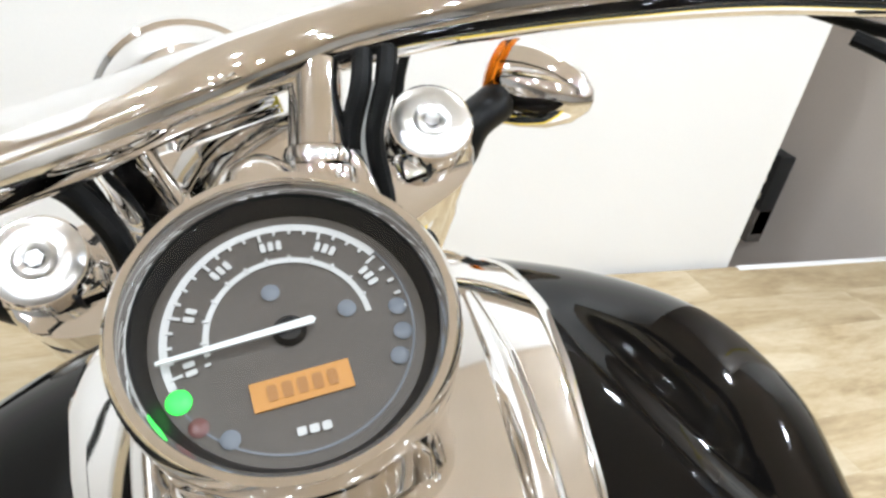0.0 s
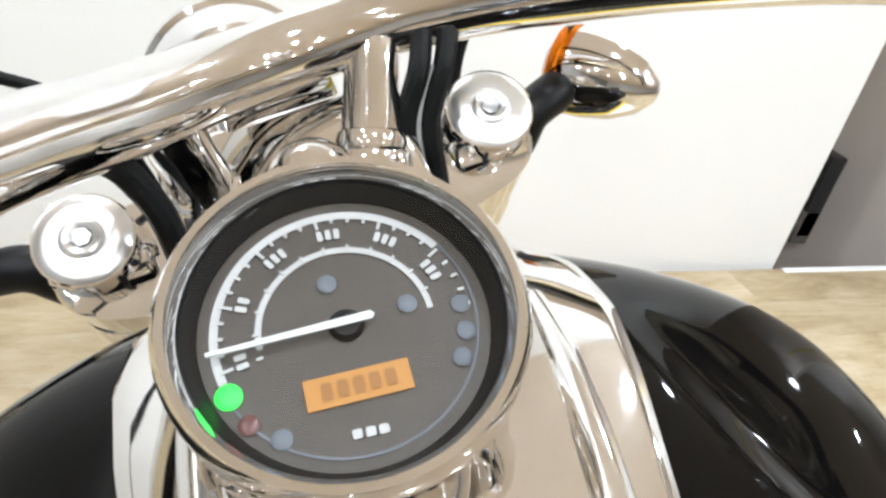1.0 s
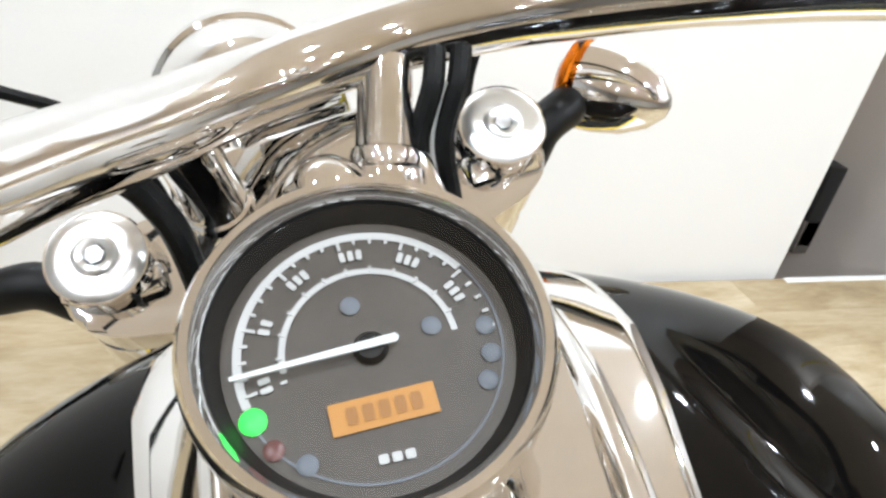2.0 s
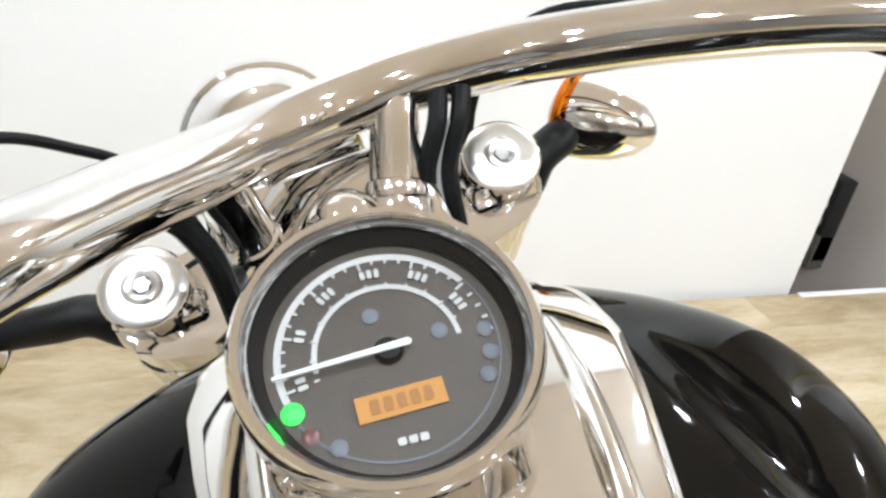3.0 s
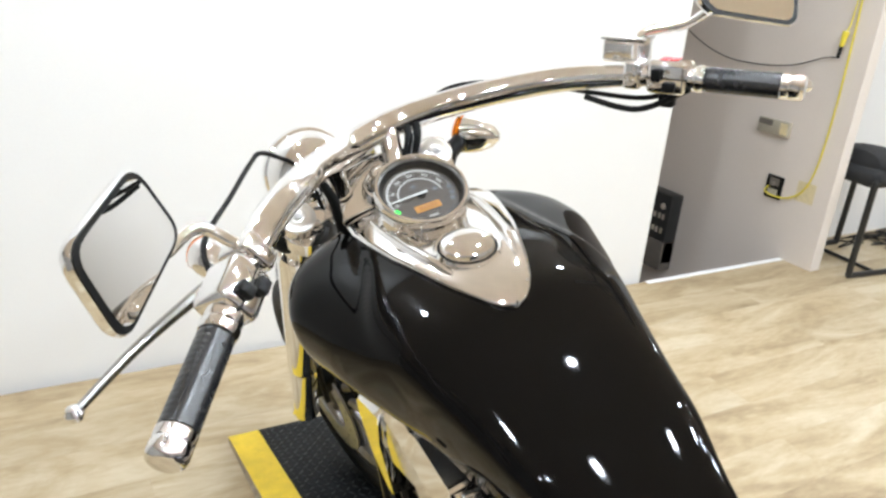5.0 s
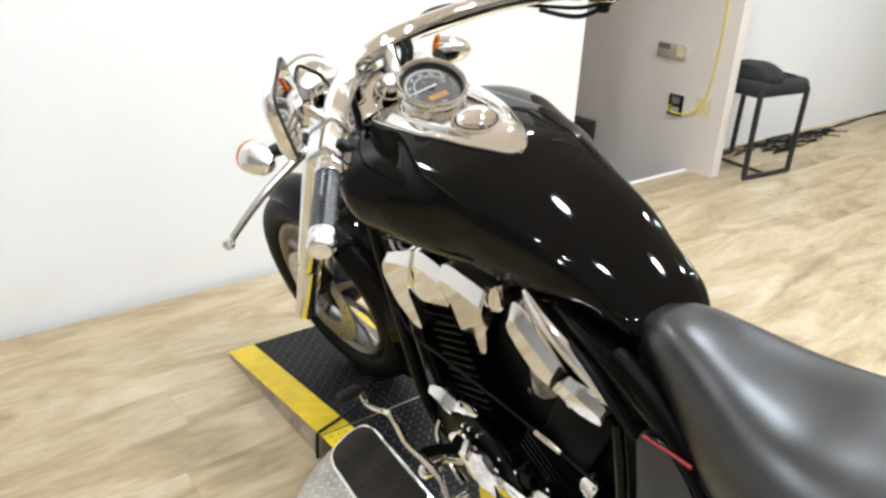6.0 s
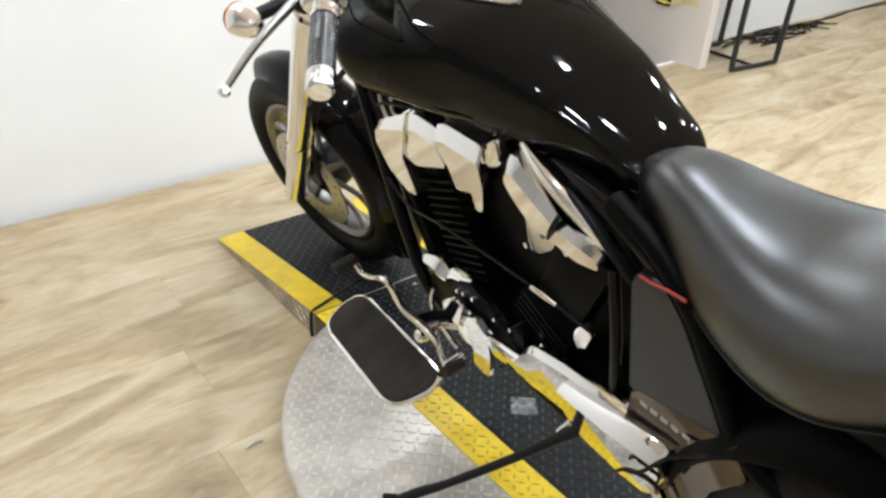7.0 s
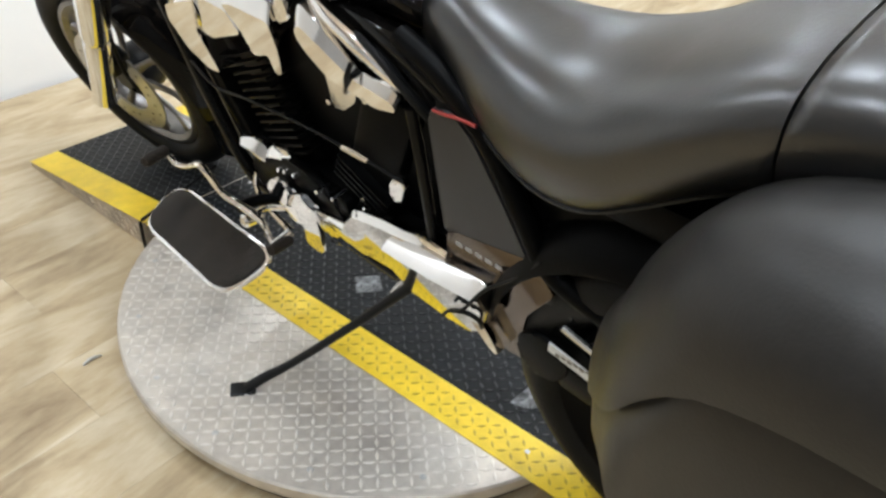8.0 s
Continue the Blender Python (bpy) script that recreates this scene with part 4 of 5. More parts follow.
wheel = part("front_wheel", lathe(bmesh.new(), [(0.205, -0.034), (0.218, -0.046), (0.230, -0.046), (0.233, -0.04), (0.222, -0.02), (0.222, 0.02), (0.233, 0.04), (0.230, 0.046), (0.218, 0.046), (0.205, 0.034), (0.198, 0.0)], wm, 64, closed=True), WHEEL, bike, "dark cast alloy front wheel")
prof = [(0.226 + (WR - 0.226) * (0.5 - 0.5 * math.cos(a)), 0.062 * math.copysign(abs(math.sin(a)) ** 0.8, math.sin(a))) for a in np.linspace(0.25, 2 * math.pi - 0.25, 24)]
part("tyre", lathe(bmesh.new(), prof, wm, 80, closed=True), RUBBER, wheel, "black rubber tyre")
part("hub", lathe(bmesh.new(), [(0.0, -0.06), (0.03, -0.06), (0.04, -0.045), (0.045, 0), (0.04, 0.045), (0.03, 0.06), (0, 0.06)], wm, 32), SATIN, wheel)
part("wheel_boss", lathe(bmesh.new(), [(0.045, -0.052), (0.062, -0.044), (0.068, -0.02), (0.068, 0.02), (0.062, 0.044), (0.045, 0.052)], wm, 40), SATIN, wheel, "black wheel hub")
for k in range(9):
    a = 2 * math.pi * k / 9
    p = [Vector((r * math.cos(a + 0.05 * (r - 0.05) / 0.15), r * math.sin(a + 0.05 * (r - 0.05) / 0.15), z)) for r, z in ((0.05, -0.034), (0.10, -0.026), (0.15, -0.022), (0.204, -0.026))]
    part("spoke", moved(tube(bmesh.new(), p, [0.015, 0.011, 0.0105, 0.016], 10, 3, flat=0.7), wm), WHEEL, wheel, "cast alloy spoke")
disc = part("brake_disc", lathe(bmesh.new(), [(0.09, -0.066), (0.152, -0.066), (0.152, -0.071), (0.09, -0.071)], wm, 64, closed=True), ALLOY, bike, "drilled steel brake disc")
for k in range(24):
    a = 2 * math.pi * (k + 0.3) / 24
    r = 0.112 + 0.011 * (k % 3)
    part("disc_hole", lathe(bmesh.new(), [(0, 0), (0.0045, 0)], wm @ Matrix.Translation((r * math.cos(a), r * math.sin(a), -0.0713)) @ pose(0, 0, 0, 180), 10), SATIN, disc)
part("caliper", moved(box(bmesh.new(), (-0.045, -0.03, -0.11), (0.045, 0.035, -0.055), 0.012, 3), wm @ pose(0, 0, 0, 0, 0, -60) @ Matrix.Translation((0.0, -0.135, 0.0)) @ pose(0, 0, 0, 0, 0, 0)), SATIN, bike, "black brake caliper")
part("brake_hose", moved(tube(bmesh.new(), [(FX - 0.08, 0.25, 0.80), (FX - 0.10, 0.42, 0.66), (FX - 0.10, 0.56, 0.50), (FX - 0.10, 0.60, 0.38)], 0.006, 10, 8), STEER), RUBBER, bike)
# fender
bm = bmesh.new()
secs = []
for a in np.linspace(radians(33), radians(182), 44):
    # angle from straight ahead, rising over the top to the back
    u = (a - radians(33)) / radians(149)
    w = 0.075 * (0.55 + 0.45 * math.sin(math.pi * min(1, max(0, u * 0.9 + 0.08))))
    r0 = WR + 0.028
    dirv = Vector((0, math.cos(a + radians(35)), math.sin(a + radians(35))))
    ring = []
    for q in np.linspace(-1, 1, 13):
        drop = 0.045 * abs(q) ** 3.2
        ring.append(AXLE + Vector((w * float(q), 0, 0)) + dirv * (r0 + 0.012 - drop))
    for q in np.linspace(1, -1, 13):
        drop = 0.045 * abs(q) ** 3.2
        ring.append(AXLE + Vector((w * 0.96 * float(q), 0, 0)) + dirv * (r0 + 0.008 - drop))
    secs.append(ring)
part("front_fender", moved(loft(bm, secs), STEER), PAINT, bike, "gloss black front fender", angle=1.0)

# ---- engine and frame ----
part("crankcase", box(bmesh.new(), (FX - 0.078, -0.50, 0.25), (FX + 0.10, 0.06, 0.42), 0.03, 3), ENGINE, bike, "black engine crankcase")
bm = bmesh.new()
plate(bm, rounded([(-0.20, 0.27), (0.02, 0.28), (0.05, 0.36), (-0.06, 0.45), (-0.22, 0.44), (-0.30, 0.34)], 0.04), 0.018, None, 0.008, 3)
lay = Matrix(((0, 0, -1, FX - 0.074), (1, 0, 0, 0), (0, 1, 0, 0), (0, 0, 0, 1)))
part("engine_cover", moved(bm, lay), ENGINE, bike, "black engine side cover")


def cylinder(foot, lean, fins=13):
    m = Matrix.Translation(foot) @ pose(0, 0, 0, lean)
    cyl = part("cylinder", box(bmesh.new(), (-0.055, -0.055, 0.0), (0.055, 0.055, 0.30), 0.012, 2, m), ENGINE, bike, "black finned engine cylinder")
    for k in range(fins):
        z = 0.03 + 0.0165 * k
        part("cooling_fin", box(bmesh.new(), (-0.076, -0.064, z), (0.076, 0.064, z + 0.0045), 0.0, m=m), ENGINE, cyl, "", False)
    return m, cyl


part("engine_body", box(bmesh.new(), (FX - 0.03, -0.52, 0.38), (FX + 0.06, 0.05, 0.80), 0.02, 2), ENGINE, bike, "black engine middle behind the cylinders")
part("radiator", box(bmesh.new(), (-0.072, -0.022, -0.22), (0.072, 0.022, 0.20), 0.008, 2, Matrix.Translation((FX, 0.115, 0.555)) @ pose(0, 0, 0, -23)), ENGINE, bike, "black radiator between the frame tubes")
cylinder(Vector((FX, -0.13, 0.42)), -24)
cylinder(Vector((FX, -0.30, 0.42)), 26, 4)


def cover(name, outline, x, thick, parent=None, mat=None, label="", corner=0.008, bevel=0.006, tilt=0.0):
    bm = side_plate(outline, x, -thick, bevel, 3, corner)
    if tilt:
        cy, cz = sum(p[0] for p in outline) / len(outline), min(p[1] for p in outline)
        moved(bm, Matrix.Translation((x, cy, cz)) @ Matrix.Rotation(radians(tilt), 4, "Y") @ Matrix.Translation((-x, -cy, -cz)))
    return part(name, bm, mat or CHROME, parent or bike, label, angle=0.5)


def wedge_cover(name, outline, x, thick, label, chamfer=0.035):
    """A chrome casting with a broad sloping upper shoulder above an upright face."""
    bm = bmesh.new()
    pts = rounded(outline, 0.01, 3)
    top = max(p[1] for p in pts)
    inner, face = [], []
    for y, z in pts:
        near = max(0.0, 1 - (top - z) / 0.12)
        face.append((x - thick, y, z - chamfer * near))
        inner.append((x, y, z))
    mid = [(x - thick * 0.75, y, (z + f[2]) / 2 + 0.3 * (z - f[2])) for (y, z), f in zip(pts, face)]
    loft(bm, [inner, mid, face])
    return part(name, bm, CHROME, bike, label, angle=0.35)


SH = (0.012, -0.012)
sh = lambda pts: [(y + SH[0], z + SH[1]) for y, z in pts]
wedge_cover("head_cover", sh([(0.098, 0.69), (0.09, 0.735), (0.031, 0.765), (-0.03, 0.795), (-0.005, 0.70), (-0.033, 0.635), (-0.035, 0.622), (0.0, 0.617), (0.06, 0.64)]), FX - 0.065, 0.048, "chrome front cylinder head cover")
wedge_cover("head_cover", sh([(-0.008, 0.785), (-0.06, 0.802), (-0.128, 0.80), (-0.152, 0.752), (-0.047, 0.695), (-0.005, 0.70)]), FX - 0.065, 0.042, "chrome front cylinder head cover")
wedge_cover("head_cover", sh([(-0.133, 0.812), (-0.164, 0.825), (-0.264, 0.825), (-0.27, 0.76), (-0.262, 0.70), (-0.242, 0.695), (-0.236, 0.735), (-0.19, 0.712), (-0.172, 0.766)]), FX - 0.065, 0.048, "chrome intake cover between the cylinders")
cover("cover_cap", sh([(-0.272, 0.822), (-0.302, 0.845), (-0.306, 0.80), (-0.268, 0.783)]), FX - 0.07, 0.03, label="small chrome cap")
wedge_cover("rear_head_cover", [(-0.306, 0.812), (-0.321, 0.827), (-0.378, 0.787), (-0.424, 0.757), (-0.504, 0.747), (-0.508, 0.727), (-0.461, 0.712), (-0.416, 0.722), (-0.365, 0.726), (-0.328, 0.760), (-0.306, 0.79)], FX - 0.06, 0.044, "chrome rear cylinder head cover")
bm = tube(bmesh.new(), [(FX - 0.072, -0.322, 0.826), (FX - 0.082, -0.38, 0.806), (FX - 0.084, -0.44, 0.782), (FX - 0.08, -0.505, 0.742)], [0.008, 0.013, 0.014, 0.007], 14, 6)
part("head_trim", bm, CHROME, bike, "chrome trim bar above the rear cylinder")
cover("bracket", [(-0.325, 0.708), (-0.337, 0.695), (-0.391, 0.705), (-0.405, 0.715), (-0.385, 0.675), (-0.351, 0.648), (-0.325, 0.645)], FX - 0.07, 0.014, mat=DULL_CHROME, label="cast bracket below the rear cover", corner=0.006, bevel=0.003)
for y, z in ((-0.345, 0.672), (-0.44, 0.712), (-0.24, 0.76), (0.02, 0.72)):
    part("cover_bolt", lathe(bmesh.new(), [(0, 0.006), (0.005, 0.006), (0.006, 0.004), (0.006, 0)], aim((FX - 0.098, y, z), (-1, 0, 0)), 6), CHROME, bike)
part("spark_lead", tube(bmesh.new(), [(FX - 0.10, -0.40, 0.715), (FX - 0.108, -0.418, 0.745), (FX - 0.10, -0.425, 0.765)], 0.004, 8, 6), RUBBER, bike)
part("spark_lead", tube(bmesh.new(), [(FX - 0.09, 0.12, 0.74), (FX - 0.10, 0.04, 0.775), (FX - 0.085, -0.06, 0.79)], 0.0035, 8, 6), RUBBER, bike)

# frame tubes
TUBES = [
    ([(-0.075, 0.235, 0.76), (-0.085, 0.19, 0.64), (-0.095, 0.13, 0.48), (-0.105, 0.06, 0.35), (-0.095, 0.01, 0.30), (-0.08, -0.2, 0.28), (-0.08, -0.48, 0.29)], 0.016, PAINT, "gloss black frame down tube"),
    ([(0.06, 0.235, 0.76), (0.075, 0.13, 0.48), (0.085, 0.06, 0.35), (0.08, 0.0, 0.28), (0.07, -0.48, 0.27)], 0.016, PAINT, "gloss black frame down tube"),
    ([(-0.05, -0.30, 0.80), (-0.072, -0.45, 0.80), (-0.078, -0.53, 0.78), (-0.075, -0.62, 0.72), (-0.075, -0.70, 0.60)], 0.017, PAINT, "gloss black frame rail"),
    ([(-0.095, -0.515, 0.72), (-0.10, -0.523, 0.60), (-0.098, -0.515, 0.46), (-0.095, -0.50, 0.30)], 0.009, PAINT, "gloss black upright tube"),
    ([(-0.08, -0.50, 0.815), (-0.085, -0.58, 0.785), (-0.088, -0.65, 0.72), (-0.09, -0.70, 0.63), (-0.09, -0.75, 0.55), (-0.09, -0.88, 0.52)], 0.016, ENGINE, "black rear frame rail"),
    ([(0.0, 0.24, 0.80), (0.0, 0.0, 0.77), (0.0, -0.45, 0.76)], 0.025, PAINT, "black frame backbone"),
]
for pts, r, mat, lab in TUBES:
    part("frame_tube", tube(bmesh.new(), pts, r, 14, 8), mat, bike, lab)
for k, (dx, dz) in enumerate(((0, 0), (-0.012, 0.012), (0.008, 0.02))):
    part("hose", tube(bmesh.new(), [(-0.075 + dx, -0.36, 0.80 + dz * 0.4), (-0.085 + dx, -0.45, 0.78 + dz), (-0.085 + dx, -0.51, 0.735 + dz), (-0.07 + dx, -0.535, 0.70)], 0.006, 10, 8), RUBBER, bike)
for k in range(4):
    y = 0.155 - 0.022 * k
    part("wire", tube(bmesh.new(), [(-0.078, y, 0.80), (-0.09, y - 0.005, 0.74), (-0.08, y - 0.02, 0.66)], 0.0035, 8, 5), ALLOY if k % 2 else RUBBER, bike)
cable = [(-0.10, 0.15, 0.56), (-0.112, 0.05, 0.545), (-0.12, -0.08, 0.575), (-0.118, -0.24, 0.59), (-0.11, -0.36, 0.585), (-0.10, -0.47, 0.57)]
part("clutch_cable", tube(bmesh.new(), cable, 0.0028, 10, 8), RUBBER, bike, "black clutch cable with a metal adjuster")
part("cable_adjuster", tube(bmesh.new(), [(-0.112, -0.345, 0.586), (-0.109, -0.372, 0.584), (-0.1065, -0.40, 0.581)], [0.005, 0.006, 0.0045], 8, 1), DULL_CHROME, bike)
cover("cable_end_cover", [(-0.430, 0.545), (-0.452, 0.572), (-0.468, 0.556), (-0.448, 0.512), (-0.425, 0.512)], FX - 0.07, 0.016, label="small chrome cable end cover", corner=0.008, bevel=0.004)
part("red_wire", tube(bmesh.new(), [(-0.101, -0.568, 0.742), (-0.103, -0.59, 0.746), (-0.104, -0.62, 0.752), (-0.103, -0.645, 0.752)], 0.0024, 8, 5), WIRERED, bike)

part("battery_box", box(bmesh.new(), (FX - 0.055, -0.86, 0.44), (FX + 0.06, -0.54, 0.75), 0.02, 2), ENGINE, bike, "black battery box under the seat")
# side cover
cover("side_cover", [(-0.553, 0.738), (-0.600, 0.752), (-0.634, 0.716), (-0.678, 0.632), (-0.715, 0.555), (-0.645, 0.540), (-0.550, 0.512)], -0.07, 0.03, mat=SIDEGREY, label="satin dark grey side cover", corner=0.015, bevel=0.006)

# lower chrome: gear case castings, long ledge plate, pipe and its shield
def ledge(name, rows, label, parent=None, mat=None):
    """A polished casting along y: rows of y, upper z, shoulder z, lower z, inner x, outer x."""
    secs = []
    for y, top, mid, low, xi, xo in rows:
        secs.append([(xi + 0.012, y, top - 0.004), (xi, y, top), (xi - 0.004, y, top - 0.001), (xo + 0.004, y, mid + 0.003), (xo, y, mid), (xo + 0.001, y, mid - 0.006), (xo + 0.009, y, (mid + low) / 2), (xo + 0.019, y, low + 0.010), (xo + 0.028, y, low), (xi + 0.012, y, low + 0.004)])
    return part(name, loft(bmesh.new(), secs), mat or CHROME, parent or bike, label, angle=0.45)


ledge("case_trim", [(0.022, 0.440, 0.432, 0.424, -0.112, -0.118), (0.012, 0.446, 0.432, 0.412, -0.108, -0.124), (-0.02, 0.456, 0.438, 0.398, -0.104, -0.126), (-0.045, 0.450, 0.430, 0.392, -0.10, -0.124), (-0.06, 0.44, 0.424, 0.398, -0.10, -0.118)], "chrome gear case casting")
ledge("case_trim", [(-0.06, 0.442, 0.430, 0.404, -0.10, -0.114), (-0.075, 0.456, 0.44, 0.41, -0.096, -0.112), (-0.10, 0.460, 0.444, 0.422, -0.094, -0.108), (-0.128, 0.464, 0.45, 0.44, -0.094, -0.10)], "chrome gear case casting")
cover("gear_case_cover", [(-0.078, 0.393), (-0.122, 0.399), (-0.126, 0.376), (-0.165, 0.397), (-0.183, 0.384), (-0.197, 0.374), (-0.214, 0.383), (-0.22, 0.324), (-0.204, 0.272), (-0.18, 0.248), (-0.135, 0.252), (-0.144, 0.306), (-0.118, 0.298), (-0.040, 0.312), (-0.045, 0.36)], -0.111, 0.014, label="polished gear case cover with a stepped edge", corner=0.006, bevel=0.004)
part("cover_edge", tube(bmesh.new(), [(-0.122, -0.012, 0.376), (-0.130, -0.004, 0.345), (-0.132, -0.012, 0.315), (-0.132, -0.045, 0.285), (-0.130, -0.09, 0.262)], [0.004, 0.006, 0.007, 0.008, 0.010], 10, 6, flat=0.7), CHROME, bike, "chrome lower rib of the gear case")
for y, z, l in ((-0.095, 0.418, 0.030), (-0.118, 0.425, 0.034), (-0.150, 0.432, 0.030), (-0.22, 0.43, 0.016), (-0.27, 0.44, 0.012)):
    part("case_rib", box(bmesh.new(), (FX - 0.105, y - 0.003, z - 0.008), (FX - 0.07, y + 0.004, z), 0.002, 1, Matrix.Translation((0, 0, 0))), DULL_CHROME, bike)
for k in range(6):
    y = -0.12 - 0.05 * k
    part("case_fitting", box(bmesh.new(), (FX - 0.09, y - 0.02, 0.39 + 0.006 * (k % 3)), (FX - 0.06, y + 0.012, 0.42 + 0.01 * (k % 2)), 0.004, 2), ENGINE, bike)
for y, z in ((-0.215, 0.405), (-0.275, 0.425), (-0.33, 0.45)):
    part("case_bolt", lathe(bmesh.new(), [(0, 0.005), (0.004, 0.005), (0.005, 0.003), (0.005, 0)], aim((FX - 0.075, y, z), (-1, 0, 0.3)), 6), CHROME, bike)
ledge("lower_plate", [(-0.183, 0.362, 0.356, 0.262, -0.112, -0.120), (-0.22, 0.371, 0.364, 0.274, -0.112, -0.123), (-0.275, 0.384, 0.376, 0.300, -0.112, -0.126), (-0.290, 0.388, 0.380, 0.304, -0.112, -0.126), (-0.312, 0.424, 0.414, 0.309, -0.112, -0.126), (-0.335, 0.450, 0.438, 0.315, -0.112, -0.126), (-0.355, 0.458, 0.446, 0.318, -0.112, -0.126), (-0.418, 0.474, 0.462, 0.324, -0.112, -0.126), (-0.470, 0.480, 0.468, 0.322, -0.111, -0.124), (-0.498, 0.487, 0.475, 0.322, -0.110, -0.122), (-0.52, 0.486, 0.474, 0.322, -0.108, -0.120), (-0.553, 0.476, 0.466, 0.33, -0.104, -0.114)], "polished chrome plate with a stepped upper edge")
shield = ledge("pipe_shield", [(-0.418, 0.432, 0.418, 0.338, -0.113, -0.128), (-0.424, 0.444, 0.428, 0.330, -0.111, -0.138), (-0.47, 0.450, 0.434, 0.325, -0.110, -0.141), (-0.55, 0.461, 0.444, 0.324, -0.110, -0.142), (-0.60, 0.469, 0.450, 0.330, -0.110, -0.141), (-0.63, 0.474, 0.452, 0.352, -0.110, -0.139), (-0.642, 0.475, 0.455, 0.400, -0.110, -0.136)], "bright chrome pipe shield with a bevelled shoulder")
part("shield_tip", loft(bmesh.new(), [[(-0.128, y0, z), (-0.124, y0 - 0.018 * w, z - 0.004), (-0.108, y0 - 0.018 * w, z - 0.004), (-0.110, y0, z)] for y0, z, w in ((-0.598, 0.404, 1.6), (-0.618, 0.375, 1.4), (-0.638, 0.352, 1.0), (-0.655, 0.336, 0.3))]), CHROME, bike, "pointed chrome end of the pipe shield", angle=0.3)
part("plate_seam", tube(bmesh.new(), [(-0.123, -0.205, 0.352), (-0.127, -0.212, 0.325), (-0.127, -0.205, 0.295), (-0.118, -0.19, 0.270)], 0.0028, 8, 5), SATIN, bike, "black clamp line on the pipe")
# swing arm and rear
bm = loft(bmesh.new(), [[(FX + sx * w, y, z + sz * h) for sx, sz in ((-1, -1), (-1, 1), (-0.4, 1), (-0.4, -1))] for y, z, w, h in ((-0.50, 0.43, 0.07, 0.05), (-0.62, 0.435, 0.074, 0.05), (-0.80, 0.41, 0.09, 0.035), (-1.0, 0.36, 0.095, 0.03))])
part("swing_arm_core", bm, ENGINE, bike, "black swing arm", angle=0.3)
arm = cover("swing_arm", [(-0.545, 0.452), (-0.556, 0.522), (-0.575, 0.531), (-0.724, 0.566), (-0.758, 0.520), (-0.705, 0.44), (-0.695, 0.392), (-0.703, 0.33), (-0.66, 0.318), (-0.575, 0.345)], FX - 0.076, 0.013, mat=SMOKE, label="smoky dark polished swing arm cover with silver lettering bars", corner=0.012, bevel=0.003)
for k in range(5):
    y = -0.574 - 0.0195 * k
    part("letter_bar", box(bmesh.new(), (FX - 0.0900, y - 0.0125, 0.505 + 0.0008 * k), (FX - 0.0885, y, 0.5125 + 0.0008 * k)), WHITEMARK, arm, "silver lettering bar", False)
part("chain_guard", box(bmesh.new(), (FX - 0.10, -1.05, 0.34), (FX - 0.085, -0.77, 0.40), 0.006), ENGINE, bike)
part("adjuster_rod", tube(bmesh.new(), [(FX - 0.09, -0.775, 0.47), (FX - 0.092, -0.86, 0.455), (FX - 0.092, -0.92, 0.44)], 0.006, 10, 2), DULL_CHROME, bike)
lab = moved(box(bmesh.new(), (-0.0014, -0.045, -0.010), (0.0014, 0.045, 0.010)), Matrix.Translation((FX - 0.103, -0.803, 0.422)) @ pose(0, 0, 0, 8))
wl = part("warning_label", lab, BLUETAPE, bike, "pale warning label with small print", False)
for k in range(6):
    part("print_bar", moved(box(bmesh.new(), (-0.0022, -0.004, -0.004 + 0.002 * (k % 2)), (-0.0015, 0.004, 0.004)), Matrix.Translation((FX - 0.103, -0.775 - 0.0105 * k, 0.422 + 0.0012 * k)) @ pose(0, 0, 0, 8)), DARKBEIGE, wl, "", False)
part("rear_reflector", box(bmesh.new(), (FX - 0.102, -0.856, 0.408), (FX - 0.096, -0.842, 0.432), 0.003), AMBER, bike, "small orange reflector")
cover("rear_bracket", [(-0.69, 0.40), (-0.74, 0.44), (-0.79, 0.42), (-0.785, 0.36), (-0.74, 0.33), (-0.705, 0.335)], FX - 0.09, 0.012, mat=ENGINE, label="black cast bracket", corner=0.02)
part("rear_shock", tube(bmesh.new(), [(FX - 0.06, -0.73, 0.50), (FX - 0.065, -0.79, 0.50)], [0.026, 0.024], 18, 1), SATIN, bike, "black damper end")
part("strap", tube(bmesh.new(), [(-0.148, -0.573, 0.385), (-0.150, -0.592, 0.412), (-0.146, -0.62, 0.432), (-0.128, -0.652, 0.482), (-0.112, -0.697, 0.523), (-0.106, -0.744, 0.584)], 0.0055, 8, 8, flat=0.5), RUBBER, bike, "black strap hooked over the pipe")
part("strap_hook", tube(bmesh.new(), [(-0.146, -0.600, 0.415), (-0.142, -0.628, 0.424), (-0.134, -0.640, 0.408), (-0.128, -0.636, 0.385)], 0.004, 8, 6), SATIN, bike, "black strap hook")

# rear wheel and fender
wm2 = Matrix.Translation((FX, -0.97, 0.325)) @ pose(0, 0, 0, 0, 90, 0)
rw = part("rear_wheel", lathe(bmesh.new(), [(0.04, -0.06), (0.19, -0.07), (0.21, -0.085), (0.21, 0.085), (0.19, 0.07), (0.04, 0.06)], wm2, 48, closed=True), ENGINE, bike, "black rear wheel")
part("tyre", lathe(bmesh.new(), [(0.205 + 0.12 * (0.5 - 0.5 * math.cos(a)), 0.09 * math.sin(a)) for a in np.linspace(0.25, 2 * math.pi - 0.25, 20)], wm2, 64, closed=True), RUBBER, rw)
secs = []
